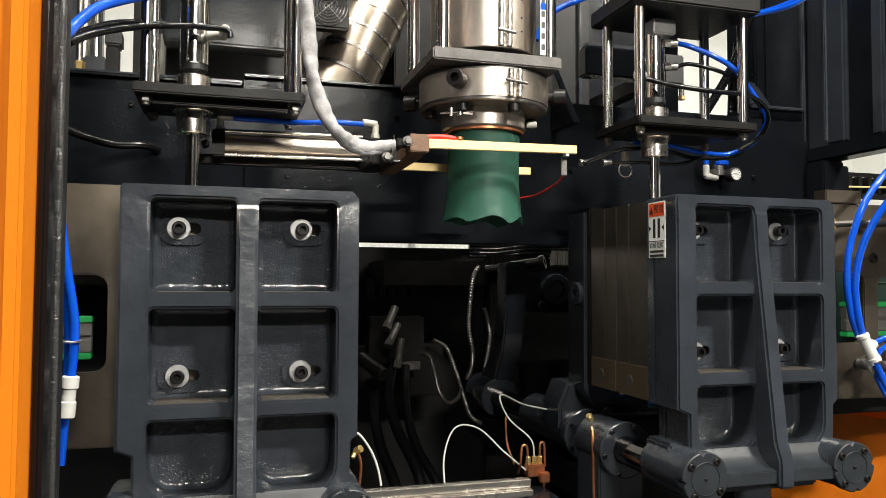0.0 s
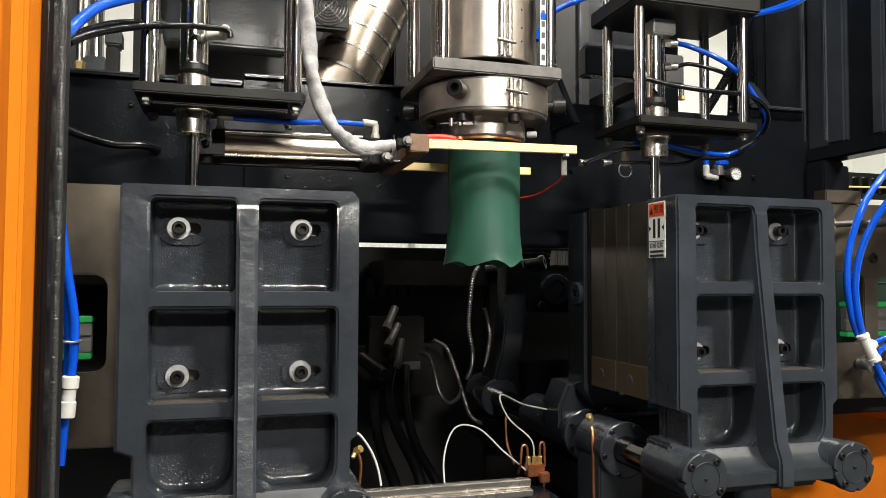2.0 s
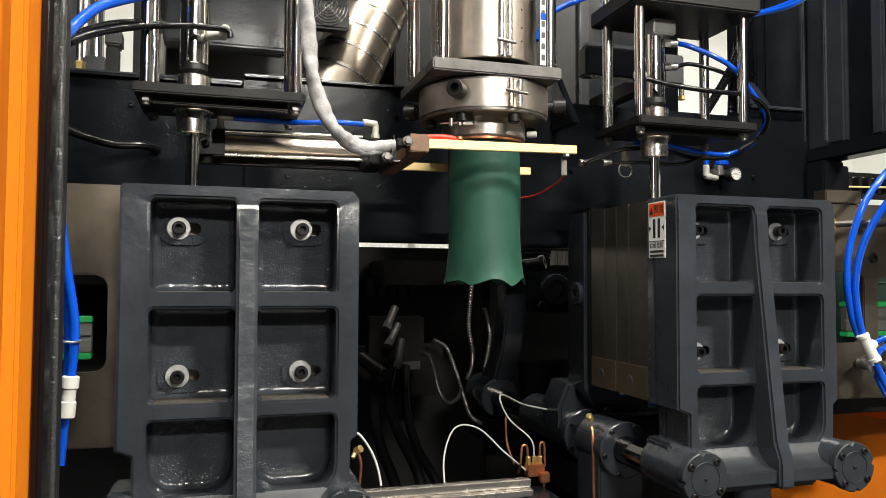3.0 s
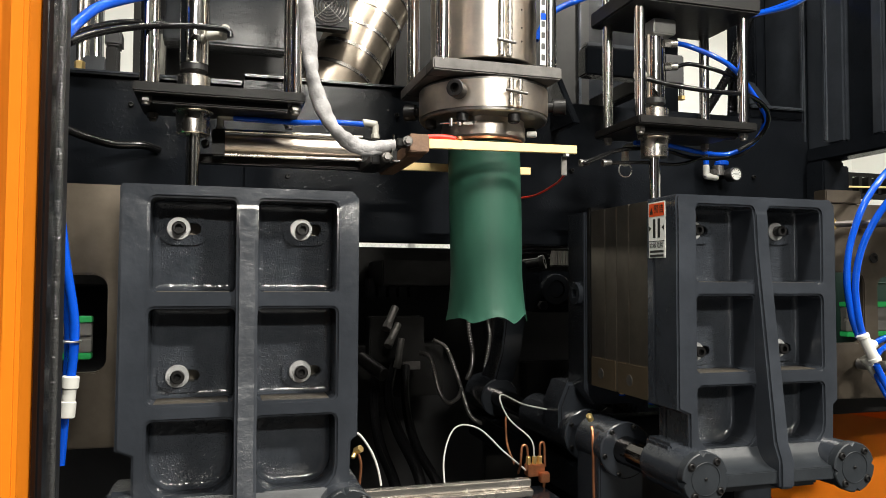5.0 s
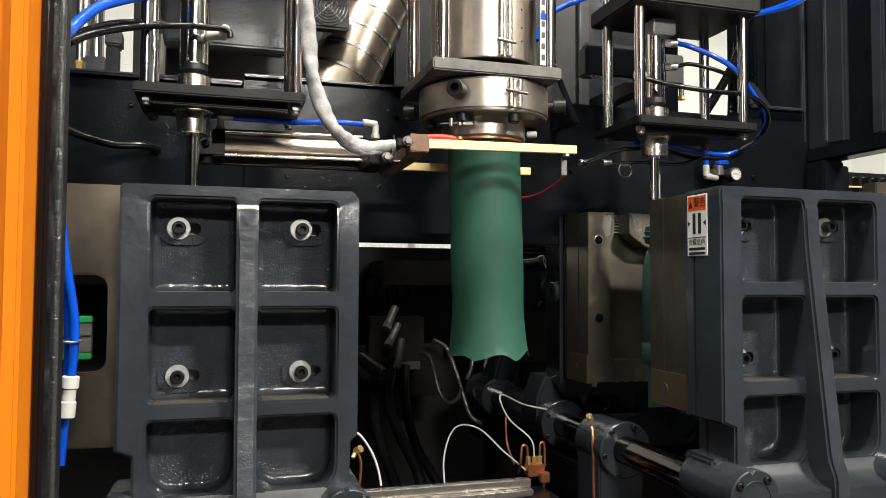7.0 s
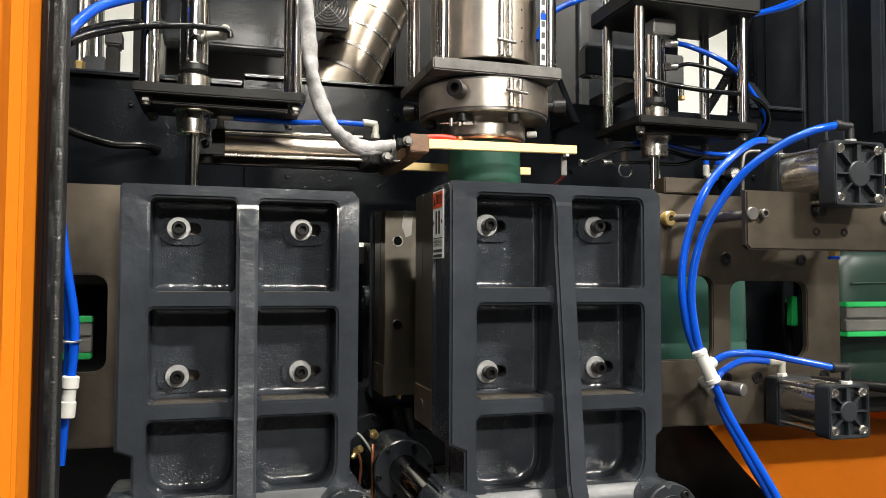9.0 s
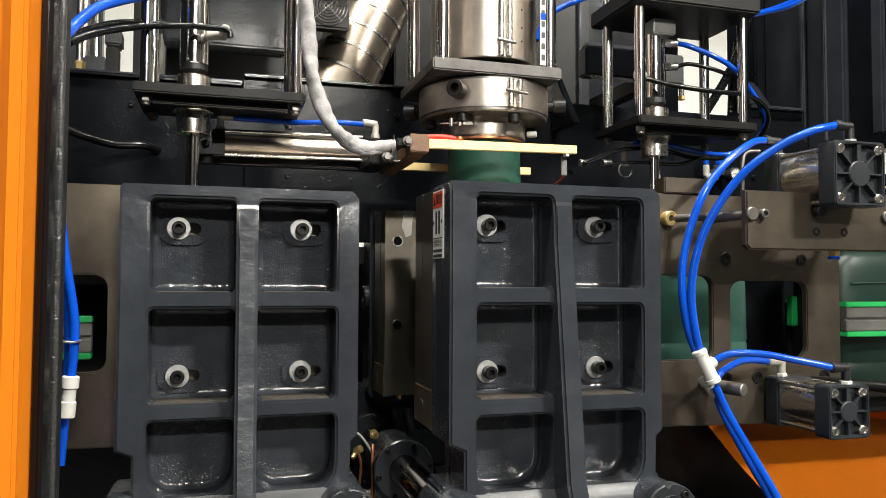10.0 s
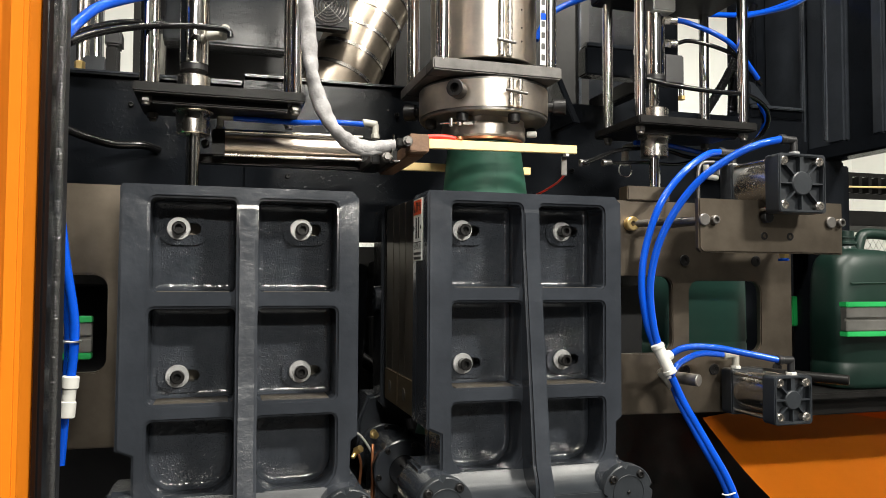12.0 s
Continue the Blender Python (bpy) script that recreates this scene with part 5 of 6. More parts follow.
def pneumatic(cx, cz, hw, hh, yf, yb, big):
    c = thing("pneumatic_cylinder", "square pneumatic cylinder with slate cast end caps", "pneumatic cylinder", (cx, (yf + yb) / 2, cz - hh), "ejector cylinders")
    d = 0.042 if big else 0.038
    cap = part("front_cap", join(slab(rrect(cx - hw, cx + hw, cz - hh, cz + hh, 0.008, 4), [rrect(cx - hw + 0.006, cx + hw - 0.006, cz - hh + 0.006, cz + hh - 0.006, 0.02, 4)], yf, yf + d, 0.002),
                                 slab(rrect(cx - hw + 0.002, cx + hw - 0.002, cz - hh + 0.002, cz + hh - 0.002, 0.006, 4), [], yf + 0.014, yf + d - 0.001, 0.001)), CAPMETAL, c, "slate cast cap with radial ribs")
    part("cap_hub", rod((cx, yf + 0.016, cz), (cx, yf + 0.0005, cz), hw * 0.42, 32, 0.002), CAPMETAL, cap)
    for k in range(8):
        a = radians(45 * k)
        r0, r1 = hw * 0.40, hw * (0.93 if k % 2 == 0 else 1.12)
        p0, p1 = (cx + r0 * math.cos(a), yf + 0.009, cz + r0 * math.sin(a)), (cx + r1 * math.cos(a), yf + 0.009, cz + r1 * math.sin(a))
        bm = bmesh.new()
        m, n = turn_to(p0, p1)
        t = 0.009 if k == 2 else 0.0032
        bmesh.ops.create_cube(bm, size=1, matrix=Matrix.Translation((cx + (r0 + r1) / 2 * math.cos(a), yf + 0.0095, cz + (r0 + r1) / 2 * math.sin(a))) @ Matrix.Rotation(-a, 4, "Y") @ Matrix.Diagonal((r1 - r0, 0.014, t, 1)))
        part("cap_rib", bm, CAPMETAL, cap)
    for sx in (-1, 1):
        for sz in (-1, 1):
            x, z = cx + sx * (hw - 0.0145), cz + sz * (hh - 0.0145)
            part("tie_screw", join(rod((x, yf + 0.016, z), (x, yf + 0.0005, z), 0.0098, 20), ring((x, yf + 0.001, z), (x, yf - 0.0012, z), 0.0045, 0.0082, 16, 0.0006)), STAINLESS, cap, "bright tie-rod screw")
            part("tie_rod", rod((cx + sx * (hw - 0.010), yf + d, cz + sz * (hh - 0.010)), (cx + sx * (hw - 0.010), yb, cz + sz * (hh - 0.010)), 0.0045, 12), STAINLESS, c)
    part("barrel", rod((cx, yf + d, cz), (cx, yb - d, cz), hw * 0.93, 40), STAINLESS, c, "brushed round barrel")
    part("rear_cap", slab(rrect(cx - hw, cx + hw, cz - hh, cz + hh, 0.008, 4), [], yb - d, yb, 0.003), CAPMETAL, c)
    if big:
        part("guide_bar", rod((cx - 0.040, yf + 0.050, cz - hh - 0.006), (cx - 0.040, 1.3175, cz - hh - 0.006), 0.0115, 18), BLACKP, c, "short black guide bar")
    part("piston_rod", rod((cx, yb, cz), (cx, yb + 0.02, cz), 0.010, 18), CHROME, c)
    return c


CYL1 = moves(pneumatic(1.676, 0.202, 0.058, 0.060, 1.252, 1.44, True), "front", -0.009, -0.011)
CYL2 = moves(pneumatic(1.681, -0.240, 0.047, 0.050, 1.292, 1.465, False), "front", -0.009, -0.011)


def port(parent, x, y, z, toward, body, collar):
    e = part("port_elbow", join(rod((x, y, z), (x, y, z + 0.031), 0.0078, 16), rod((x + 0.004 * toward, y, z + 0.030), (x - 0.030 * toward, y, z + 0.031), 0.0082, 16), ring((x - 0.022 * toward, y, z + 0.031), (x - 0.034 * toward, y, z + 0.031), 0.006, 0.0102, 18)), body, parent, "push-in elbow")
    part("port_nut", hexa((x, y, z - 0.004), (x, y, z + 0.006), 0.0115), collar, e)


port(CYL1, 1.672, 1.272, 0.262, 1, BLACKP, ZINC)
port(CYL1, 1.630, 1.41, 0.256, 1, BLACKP, ZINC)
port(CYL2, 1.690, 1.310, -0.190, 1, BLACKP, WHITEP)
port(CYL2, 1.655, 1.44, -0.190, 1, GREYP, WHITEP)


def carried_hose(pts, r, m, label, n=10):
    return moves(solo("air_hose", hose(pts, r, 14, n), m, label, "hose"), "front", -0.009, -0.011)


TEE = (1.437, 1.390, -0.166)
carried_hose([(1.642, 1.272, 0.293), (1.587, 1.275, 0.279), (1.538, 1.300, 0.253), (1.485, 1.330, 0.207), (1.444, 1.360, 0.139), (1.419, 1.380, 0.067), (1.409, 1.390, -0.015), (1.418, 1.390, -0.098), (1.433, 1.390, -0.143)], 0.0078, BLUE, "bright blue air hose arching from the upper cylinder")
carried_hose([(1.600, 1.41, 0.287), (1.557, 1.400, 0.277), (1.493, 1.390, 0.236), (1.437, 1.390, 0.169), (1.407, 1.400, 0.079), (1.395, 1.400, -0.004), (1.407, 1.400, -0.086), (1.426, 1.400, -0.136)], 0.0078, BLUE, "bright blue air hose arching from the upper cylinder")
carried_hose([(1.453, 1.380, -0.197), (1.476, 1.370, -0.252), (1.514, 1.350, -0.329), (1.545, 1.330, -0.395), (1.561, 1.320, -0.445), (1.575, 1.320, -0.497)], 0.0078, BLUE, "bright blue air hose hanging down from the tee")
carried_hose([(1.461, 1.400, -0.194), (1.469, 1.380, -0.245), (1.501, 1.360, -0.319), (1.539, 1.340, -0.397), (1.555, 1.330, -0.447), (1.567, 1.330, -0.500)], 0.0078, BLUE, "bright blue air hose hanging down from the tee")
carried_hose([(1.447, 1.390, -0.155), (1.478, 1.370, -0.135), (1.532, 1.350, -0.134), (1.592, 1.330, -0.145), (1.660, 1.310, -0.159)], 0.0068, BLUE, "blue air hose to the lower cylinder")
carried_hose([(1.457, 1.390, -0.193), (1.484, 1.400, -0.171), (1.547, 1.420, -0.154), (1.625, 1.44, -0.159)], 0.0068, BLUE, "blue air hose to the lower cylinder")


def tee_fitting():
    t = thing("tee_fitting", "white plastic push-in tee joining blue hoses", "fitting", TEE)
    a, b = Vector((1.420, 1.385, -0.128)), Vector((1.447, 1.375, -0.189))
    part("tee_body", join(rod(a, b, 0.0125, 18, 0.003), rod(a.lerp(b, 0.5), Vector((1.451, 1.380, -0.147)), 0.011, 16, 0.003), ring(a, a.lerp(b, 0.15), 0.008, 0.0140, 18), ring(a.lerp(b, 0.85), b, 0.008, 0.0140, 18)), WHITEP, t)
    a, b = Vector((1.439, 1.400, -0.182)), Vector((1.480, 1.390, -0.241))
    part("tee_body", join(rod(a, b, 0.0095, 18, 0.003), ring(a, a.lerp(b, 0.2), 0.007, 0.0115, 18)), GREYP, t)
    part("cable_tie", hose([(1.525, 1.318, -0.425), (1.533, 1.312, -0.426), (1.552, 1.312, -0.423)], 0.0016, 8), WHITEP, t)
    return t


moves(tee_fitting(), "front", -0.009, -0.011)


def nozzle():
    x, y, z = (1.754, 1.400, 0.055)
    n = thing("brass_nozzle", "brass fitting with blue collar under the bracket", "fitting", (x, y, z))
    part("body", hexa((x, y, z), (x, y, z + 0.02), 0.011), BRASS, n)
    part("stem", rod((x, y, z + 0.018), (x, y + 0.004, z + 0.05), 0.007), BRASS, n)
    part("collar", rod((x, y, z - 0.006), (x, y, z), 0.012), BLUE, n)
    return n


moves(nozzle(), "front", -0.009, -0.011)


# ---- left station: plate and hoses ----
def left_plate():
    t = thing("trim_plate", "brown-tinged steel trimming plate with a rounded window", "plate", (-0.4, YB, -0.31))
    part("plate", slab([(-0.70, -0.298), (-0.166, -0.298), (-0.166, 0.172), (-0.70, 0.172)], [rrect(-0.42, -0.192, -0.164, 0.009, 0.024, 6)], 1.470, 1.486, 0.0025), PLATEMETAL, t)
    return t


left_plate()
solo_hose("blue_air_line", [(-0.250, 1.360, 0.094), (-0.240, 1.360, 0.020), (-0.228, 1.360, -0.054), (-0.226, 1.360, -0.100), (-0.230, 1.360, -0.164)], 0.0075, BLUE, "blue air hose hanging beside the parked station")
solo_hose("blue_air_line", [(-0.255, 1.380, 0.076), (-0.249, 1.380, 0.020), (-0.240, 1.380, -0.055), (-0.237, 1.380, -0.111), (-0.239, 1.380, -0.166), (-0.242, 1.380, -0.240), (-0.246, 1.380, -0.304)], 0.0075, BLUE, "blue air hose hanging beside the parked station")


def left_tee():
    a, b = Vector((-0.229, 1.355, -0.156)), Vector((-0.234, 1.355, -0.223))
    t = thing("tee_fitting", "white plastic push-in tee joining blue hoses", "fitting", a)
    part("tee_body", join(rod(a, b, 0.0105, 18, 0.003), ring(a, a.lerp(b, 0.3), 0.008, 0.0135, 18), ring(a.lerp(b, 0.6), b, 0.008, 0.0125, 18)), WHITEP, t)
    part("cable_tie", ring((-0.232, 1.358, -0.099), (-0.232, 1.358, -0.102), 0.012, 0.0175, 18, 0.0005), ALU, t)
    return t


left_tee()


def left_rear():
    """Rear mould half and platen of the left station, mostly hidden."""
    m = thing("rear_mould_platen", "slate-painted rear mould platen of the closed parked station", "platen", (CL, 1.76, -0.33))
    part("platen_plate", box(CL - 0.18, CL + 0.18, 1.764, 1.862, -0.33, 0.15, 0.004), PAINT, m)
    h = thing("mould_half", "closed ground steel blow mould of the parked station", "mould", (CL, 1.61, -0.26))
    part("front_block", box(CL - 0.17, CL + 0.17, 1.473, 1.611, -0.26, 0.150, 0.003), MOULD, h)
    part("rear_block", box(CL - 0.17, CL + 0.17, 1.612, 1.75, -0.26, 0.150, 0.003), MOULD, h)
    c = thing("shuttle_carriage", "dark steel carriage of the parked station", "carriage", (CL, 1.66, -0.75))
    x = CL + 0.187
    part("tie_bar", rod((x, 1.31, -0.392), (x, 2.62, -0.392), 0.033, 32), TIEBAR, c, "polished steel tie bar")
    part("cross_beam", box(CL - 0.24, CL + 0.24, 1.62, 1.72, -0.95, -0.45, 0.005), DARKPAINT, c)
    f = thing("grease_fitting", "brass grease fitting with copper pipe and white capillary", "fitting", (0.285, 1.620, -0.364))
    a = Vector((0.285, 1.620, -0.364))
    part("fitting_body", join(hexa(a, a + Vector((0.010, -0.012, 0.008)), 0.0085), rod(a, a + Vector((-0.008, -0.01, -0.012)), 0.005)), BRASS, f)
    part("copper_pipe", hose([(0.292, 1.620, -0.371), (0.297, 1.620, -0.394), (0.294, 1.620, -0.436)], 0.003, 8), COPPER, f)
    part("capillary", hose([(0.277, 1.660, -0.325), (0.302, 1.660, -0.339), (0.327, 1.660, -0.375), (0.342, 1.660, -0.413), (0.350, 1.660, -0.451)], 0.0026, 8), WHITEP, f)
    return m


left_rear()


# ---- canisters, conveyor, chute ----
def canister(x0, x1, y, d, z0, z1, neck, hang, plastic, label):
    c = thing("canister", label, "canister", ((x0 + x1) / 2, y, z0), "green canisters")
    h, xc, hw = z1 - z0, (x0 + x1) / 2, (x1 - x0) / 2
    bm = bmesh.new()
    rings = []
    # height, share of the width, share of the depth, drift of the middle towards the neck
    for fz, fw, fd, k in ((0, 0.90, 0.86, 0), (0.012, 0.965, 0.95, 0), (0.04, 1, 1, 0), (0.15, 1, 1, 0), (0.16, 0.985, 0.98, 0), (0.175, 0.985, 0.98, 0), (0.185, 1, 1, 0), (0.58, 0.985, 0.985, 0),
                          (0.70, 0.965, 0.965, 0), (0.77, 0.93, 0.93, 0.01), (0.82, 0.86, 0.86, 0.05), (0.855, 0.70, 0.74, 0.18), (0.875, 0.44, 0.56, 0.55), (0.885, 0.20, 0.36, 1), (0.90, 0.165, 0.33, 1)):
        mx, w, e = xc + (neck - xc) * k, hw * fw, d * fd
        line = []
        for i in range(48):
            a = 2 * math.pi * i / 48
            ca, sa = math.cos(a), math.sin(a)
            q = 4.2 - 2.2 * k
            s = (abs(ca) ** q + abs(sa) ** q) ** (-1 / q)
            line.append(bm.verts.new((mx + w * s * ca, y + e * s * sa, z0 + h * fz)))
        rings.append(line)
    for a, b in zip(rings, rings[1:]):
        for i in range(48):
            bm.faces.new((a[i], a[(i + 1) % 48], b[(i + 1) % 48], b[i]))
    bm.faces.new(rings[0][::-1])
    bm.faces.new(rings[-1])
    part("body", bm, plastic, c)
    part("neck", join(rod((neck, y, z0 + 0.88 * h), (neck, y, z1), 0.024, 28), ring((neck, y, z0 + 0.91 * h), (neck, y, z0 + 0.93 * h), 0.02, 0.029, 28), ring((neck, y, z0 + 0.95 * h), (neck, y, z0 + 0.965 * h), 0.02, 0.0265, 28)), plastic, c)
    part("handle", hose([(neck + 0.045, y, z0 + 0.83 * h), (neck + 0.050, y, z0 + 0.93 * h), (neck + 0.075, y, z0 + 0.985 * h), (x1 - 0.05, y, z0 + 0.97 * h), (x1 - 0.022, y, z0 + 0.90 * h), (x1 - 0.018, y, z0 + 0.74 * h)], 0.0155, 14), plastic, c)
    part("panel_bead", hose([(x0 + 0.035, y - d * 0.985, z0 + 0.66 * h), (xc, y - d * 1.0, z0 + 0.665 * h), (x1 - 0.035, y - d * 0.985, z0 + 0.66 * h)], 0.0022, 8), plastic, c)
    if hang:
        part("tail_flash", box(neck - 0.022, neck + 0.06, y - 0.002, y + 0.002, z0 - 0.10, z0 + 0.002, 0.001), plastic, c, "thin flash tail")
    return c


canister(CX - 0.12, CX + 0.145, PY, 0.050, -0.20, 0.135, 1.013, True, PALEGREEN, "freshly blown dark green canister hanging from the blow pin")
canister(1.634, 1.95, 1.755, 0.076, -0.2932, 0.150, 1.725, False, CANGREEN, "finished dark green plastic canister standing on the outfeed table")


def outfeed():
    t = thing("outfeed_table", "black outfeed table beside the machine", "table", (1.9, 1.85, ZF))
    part("tabletop", box(1.42, 2.75, 1.66, 2.05, -0.312, -0.2935, 0.003), BLACKSTEEL, t)
    part("skirt", box(1.46, 2.75, 1.70, 1.72, -0.36, -0.313, 0.003), BLACKSTEEL, t)
    for x in (2.30, 2.65):
        part("leg", box(x, x + 0.05, 1.95, 2.0, ZF, -0.3125, 0.003), BLACKSTEEL, t)
    return t


outfeed()


def guide_rail(x0, x1, y, z0, z1, label):
    g = thing("guide_rail", label, "guide rail", (x0, y, z0), "conveyor guide rails")
    far = x1
    x0, x1 = min(x0, x1), max(x0, x1)
    h = z1 - z0
    part("profile", join(box(x0, x1, y, y + 0.022, z0 + 0.16 * h, z0 + 0.46 * h, 0.002), box(x0, x1, y, y + 0.022, z0 + 0.54 * h, z0 + 0.84 * h, 0.002), box(x0 + 0.001, x1, y + 0.008, y + 0.02, z0 + 0.45 * h, z0 + 0.55 * h, 0)), DULLALU, g, "slotted aluminium profile")
    part("green_strip", box(x0, x1, y - 0.002, y + 0.026, z0 + 0.85 * h, z1, 0.002), GREENRUB, g, "bright green wear strip")
    part("green_strip", box(x0, x1, y - 0.002, y + 0.026, z0, z0 + 0.15 * h, 0.002), GREENRUB, g, "bright green wear strip")
    part("stay", box(far - 0.015, far + 0.015, y + 0.027, y + 0.05, ZF, z1, 0.002), ALU, g)
    return g


guide_rail(1.602, 2.55, 1.63, -0.143, -0.050, "aluminium guide rail with bright green strips")
guide_rail(-0.245, -0.75, 1.66, -0.159, -0.073, "aluminium guide rail with bright green strips")


def green_stop():
    g = thing("green_end_stop", "bright green plastic end stop of the conveyor", "end stop", (1.785, 2.000, -0.089))
    part("stop_plate", box(1.754, 1.824, 2.0, 2.03, -0.138, -0.042, 0.003), GREENRUB, g)
    part("stop_arm", box(1.754 + 0.01, 1.754 + 0.03, 2.031, 2.05, -0.2935, -0.062, 0.002), BLACKSTEEL, g)
    return g


green_stop()


def chute():
    c = thing("orange_chute", "orange sheet-metal discharge chute sloping to the front", "chute", (1.6, 1.9, ZF))
    def sheet(pts, t):
        bm = bmesh.new()
        bm.faces.new([bm.verts.new(p) for p in pts])
        bmesh.ops.solidify(bm, geom=list(bm.faces), thickness=t)
        return bm
    A, B, C = Vector((1.430, 2.020, -0.415)), Vector((1.87, 2.10, -0.375)), Vector((2.34, 1.98, -0.50))
    D, E, G = Vector((1.56, 1.64, -0.70)), Vector((1.90, 1.60, -0.74)), Vector((2.36, 1.60, -0.70))
    bm = bmesh.new()
    n, rows = 20, []
    for j in range(n + 1):
        v = j / n
        rows.append([])
        for i in range(n + 1):
            u = i / n
            top = (1 - u) ** 2 * A + 2 * u * (1 - u) * B + u * u * C
            low = (1 - u) ** 2 * D + 2 * u * (1 - u) * E + u * u * G
            rows[-1].append(bm.verts.new(top.lerp(low, v) - Vector((0, 0, 0.035 * math.sin(math.pi * v)))))
    for a, b in zip(rows, rows[1:]):
        for i in range(n):
            bm.faces.new((a[i], a[i + 1], b[i + 1], b[i]))
    bmesh.ops.solidify(bm, geom=list(bm.faces), thickness=0.004)
    part("sloping_sheet", bm, ORANGE, c)
    part("rear_flange", sheet([(1.957, 2.090, -0.388), (2.369, 2.070, -0.385), (2.353, 2.060, -0.490), (1.947, 2.080, -0.427)], 0.004), ORANGE, c)
    part("support", box(1.75, 1.80, 2.08, 2.12, ZF, -0.52, 0.003), BLACKSTEEL, c)
    return c


chute()


# ---- dark interior: rail, hoses, valves ----
def linear_rail():
    r = thing("linear_rail", "bright ground linear rail in the machine bed", "rail", (0.5, 1.66, -0.52))
    part("rail", join(box(-0.6, 0.70, 1.64, 1.66, -0.475, -0.455, 0.003), box(-0.6, 0.70, 1.625, 1.68, -0.493, -0.4755, 0.003)), STAINLESS, r)
    part("bed", box(-0.6, 0.76, 1.60, 1.72, -0.949, -0.494, 0.004), DARKPAINT, r)
    return r


def metal_hose(pts, r, label):
    return solo("metal_hose", hose(pts, r, 12, 8, r * 0.24, 0.008), GREYSTEEL, label, "hose")


metal_hose([(0.658, 2.500, -0.243), (0.678, 2.450, -0.252), (0.689, 2.420, -0.311), (0.699, 2.400, -0.364), (0.728, 2.400, -0.399), (0.767, 2.420, -0.389), (0.789, 2.450, -0.366)], 0.0075, "bright corrugated metal hose in a loop")
metal_hose([(0.733, 2.600, -0.208), (0.779, 2.600, -0.235), (0.812, 2.600, -0.307), (0.827, 2.580, -0.365), (0.839, 2.500, -0.462), (0.877, 2.450, -0.488)], 0.008, "dull corrugated metal hose")
metal_hose([(0.870, 2.500, 0.056), (0.849, 2.500, 0.016), (0.838, 2.500, -0.062), (0.826, 2.480, -0.159), (0.833, 2.460, -0.235), (0.826, 2.450, -0.291), (0.809, 2.450, -0.333)], 0.0085, "upright corrugated metal hose")
metal_hose([(0.932, 2.620, -0.097), (0.947, 2.620, -0.149), (0.946, 2.600, -0.209), (0.928, 2.600, -0.311)], 0.008, "dull corrugated metal hose")
solo_hose("black_cable", [(0.592, 2.600, -0.279), (0.550, 2.500, -0.381), (0.556, 2.400, -0.475), (0.595, 2.300, -0.581), (0.604, 2.200, -0.675)], 0.018, BLACKHOSE, "thick black cable in the machine bed")
solo_hose("black_cable", [(0.633, 2.600, -0.300), (0.612, 2.500, -0.422), (0.621, 2.400, -0.534), (0.668, 2.300, -0.639), (0.674, 2.200, -0.714)], 0.016, BLACKHOSE, "thick black cable in the machine bed")
solo_hose("black_cable", [(0.528, 2.600, -0.316), (0.500, 2.500, -0.416), (0.502, 2.400, -0.526), (0.523, 2.300, -0.610), (0.535, 2.200, -0.702)], 0.018, BLACKHOSE, "thick black cable in the machine bed")


def hydraulic_valves():
    v = thing("hydraulic_valves", "hydraulic manifold with steel hose nipples, darkened for interior shade", "hydraulic valve", (0.590, 2.680, -0.287))
    # manifold, label plate and nipples coloured dark in place of missing light
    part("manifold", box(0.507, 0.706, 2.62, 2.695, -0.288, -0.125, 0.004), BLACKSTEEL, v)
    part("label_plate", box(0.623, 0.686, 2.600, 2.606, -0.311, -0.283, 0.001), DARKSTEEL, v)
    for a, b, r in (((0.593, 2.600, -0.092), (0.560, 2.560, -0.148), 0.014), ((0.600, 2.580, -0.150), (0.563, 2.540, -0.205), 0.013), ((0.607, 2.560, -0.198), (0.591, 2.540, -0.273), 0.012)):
        n = part("hose_nipple", join(rod(a, b, r, 18), hexa(b, Vector(b) + (Vector(b) - Vector(a)) * 0.3, r * 1.25)), DARKSTEEL, v, "steel hose nipple darkened for interior shade")
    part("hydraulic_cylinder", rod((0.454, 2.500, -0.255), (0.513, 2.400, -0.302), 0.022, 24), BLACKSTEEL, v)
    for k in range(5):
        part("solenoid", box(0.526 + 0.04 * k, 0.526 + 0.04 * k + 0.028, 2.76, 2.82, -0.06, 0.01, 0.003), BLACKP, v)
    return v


hydraulic_valves()
linear_rail()


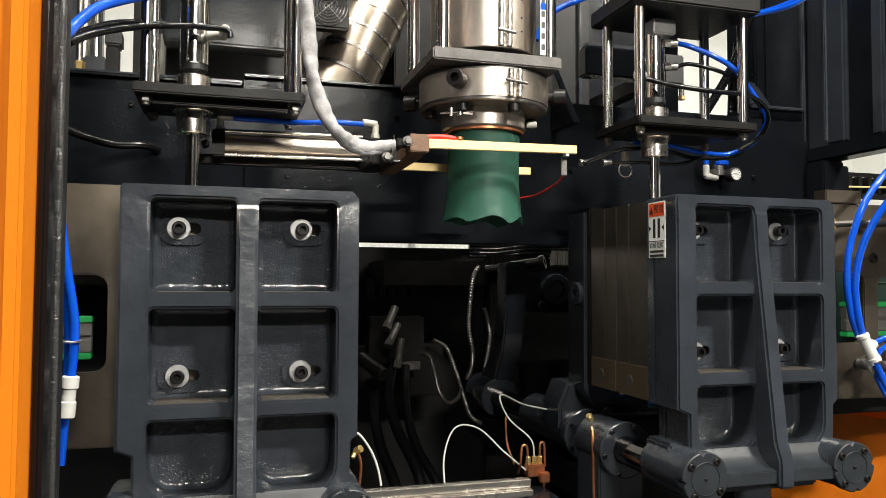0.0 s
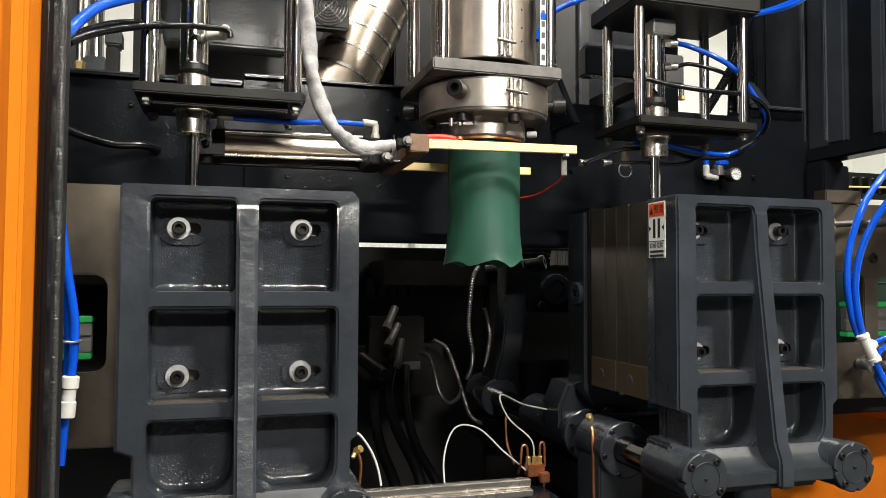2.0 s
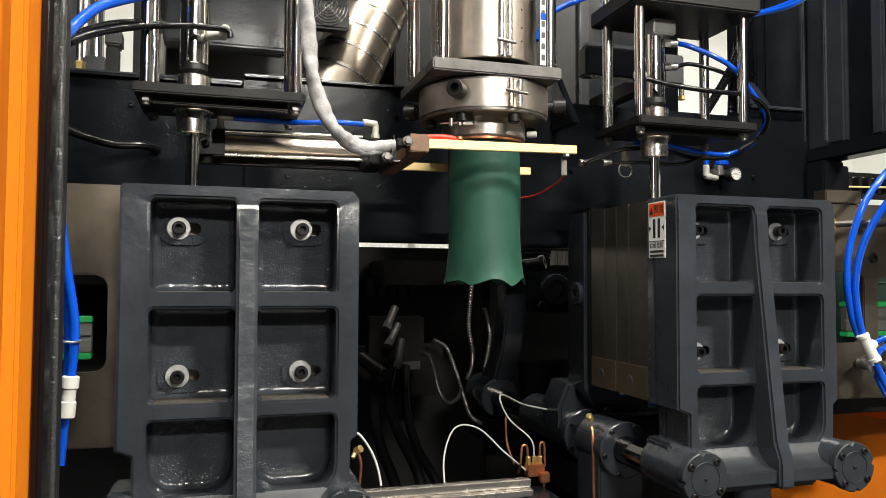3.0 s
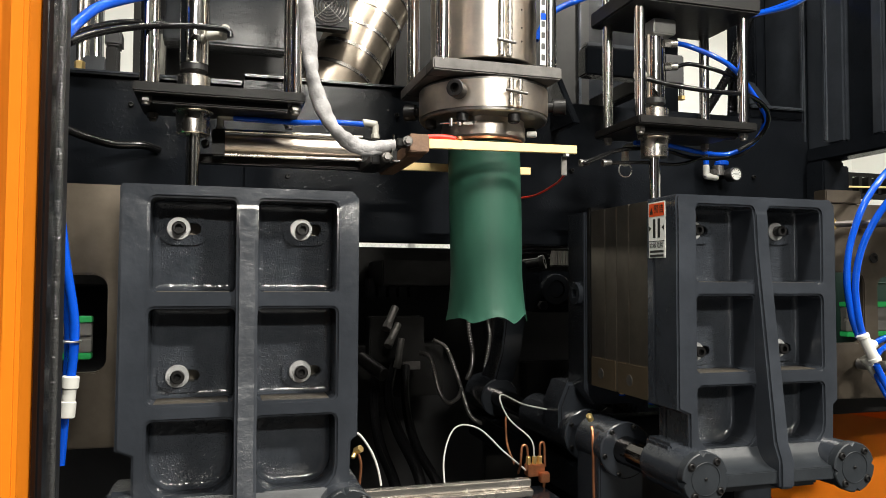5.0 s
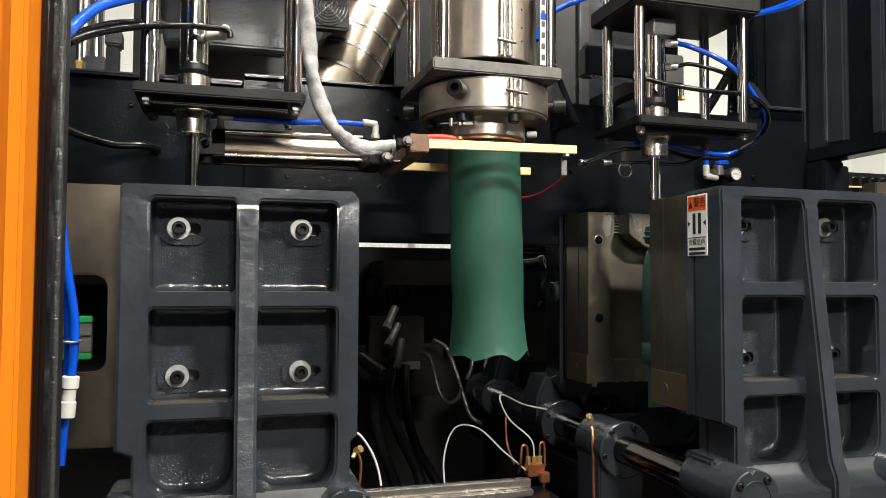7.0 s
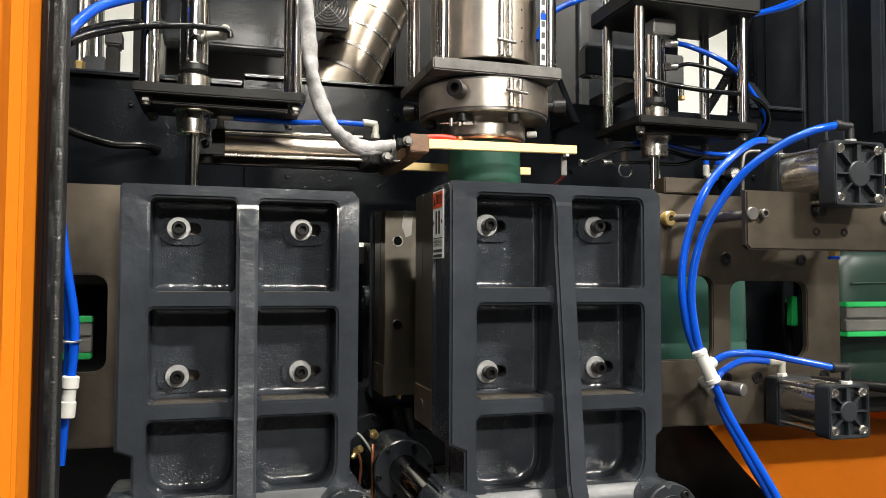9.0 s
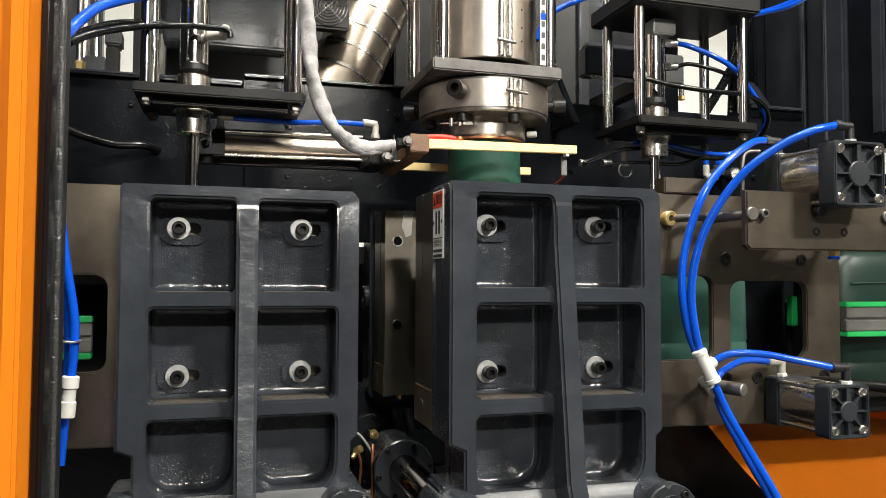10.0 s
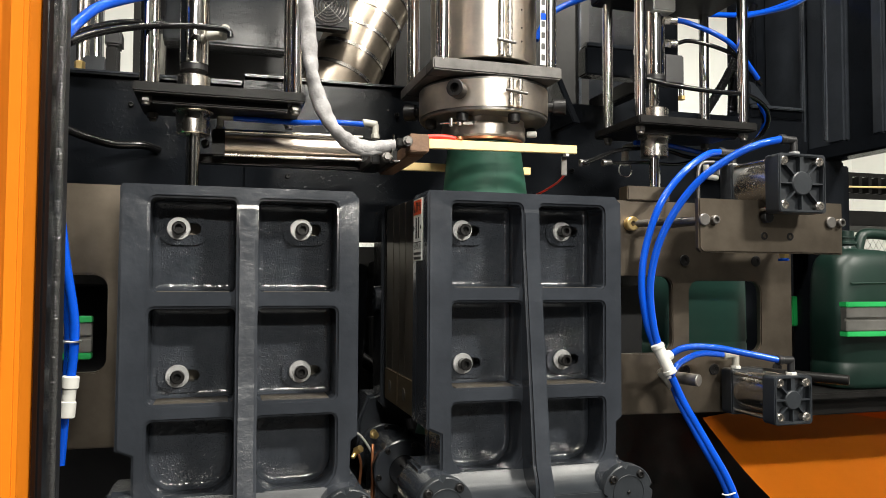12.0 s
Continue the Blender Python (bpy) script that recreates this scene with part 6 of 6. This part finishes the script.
def rear_lock():
    """Dark cross member with a round boss behind the moulds."""
    x, y, z = (1.094, 2.350, -0.024)
    r = thing("locking_unit", "dark cast locking unit with a round bolted boss", "locking unit", (x, y, z))
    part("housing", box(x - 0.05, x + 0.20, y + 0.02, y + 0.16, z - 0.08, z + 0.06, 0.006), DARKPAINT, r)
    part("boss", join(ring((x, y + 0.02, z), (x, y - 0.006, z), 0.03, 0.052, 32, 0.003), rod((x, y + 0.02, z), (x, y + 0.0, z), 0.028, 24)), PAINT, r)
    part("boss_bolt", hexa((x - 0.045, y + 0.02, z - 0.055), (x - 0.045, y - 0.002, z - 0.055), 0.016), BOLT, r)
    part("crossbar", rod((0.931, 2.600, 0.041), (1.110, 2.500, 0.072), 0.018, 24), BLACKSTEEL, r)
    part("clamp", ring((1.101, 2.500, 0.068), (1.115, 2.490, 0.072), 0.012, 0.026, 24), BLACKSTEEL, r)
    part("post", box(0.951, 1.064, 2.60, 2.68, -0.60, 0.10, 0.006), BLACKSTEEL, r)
    return r


rear_lock()


def cable_bundle():
    for k in range(4):
        solo_hose("black_cable", [(0.899, 2.700, 0.137 - 0.014 * k), (1.013, 2.700, 0.138 - 0.014 * k), (1.129, 2.700, 0.152 - 0.014 * k), (1.320, 2.750, 0.161 - 0.014 * k), (1.497, 2.800, 0.180 - 0.014 * k)], 0.008, BLACKHOSE, "black cable laid across the machine rear")


cable_bundle()


def terminal_rail():
    x, y, z = (1.290, 2.700, 0.094)
    t = thing("terminal_strip", "cream comb-shaped cable duct with open slots", "cable duct", (x, y, z))
    for k in range(9):
        part("tooth", box(x - 0.045 + 0.011 * k, x - 0.039 + 0.011 * k, y, y + 0.03, z - 0.028, z + 0.028, 0), GREYP, t)
    part("spine", box(x - 0.048, x + 0.062, y + 0.031, y + 0.036, z - 0.004, z + 0.004, 0), GREYP, t)
    part("stand", box(x - 0.048, x + 0.06, y + 0.002, y + 0.028, z - 0.034, z - 0.0285, 0), BLACKSTEEL, t)
    return t


terminal_rail()


def plastic_flash():
    x0, x1 = 0.089, 0.142
    zt = 0.188
    bm = slab([(x0, 0.1505), (x1, 0.1505), (x1 - 0.004, zt - 0.012), (x1 - 0.016, zt), (x0 + 0.018, zt - 0.006), (x0 - 0.006, zt - 0.016)], [], 1.597, 1.603, 0.0015)
    for v in bm.verts:
        v.co.y += 0.006 * math.sin(60 * v.co.x + 40 * v.co.z)
    solo("plastic_flash", bm, PARISON, "torn scrap of green plastic flash on the closed mould", "scrap")


plastic_flash()


def beam_screws():
    for x, y, z in ((1.570, 1.949, 0.325), (0.162, 1.949, 0.266), (0.445, 1.949, 0.442), (-0.212, 1.949, 0.424), (0.956, 1.949, 0.317)):
        solo("beam_screw", socket_bolt((x, 1.9505, z), (x, 1.942, z), 0.0065, seg=12), BOLT, "small black socket screw in the dark beam", "screw", group="beam screws")


beam_screws()


motions()
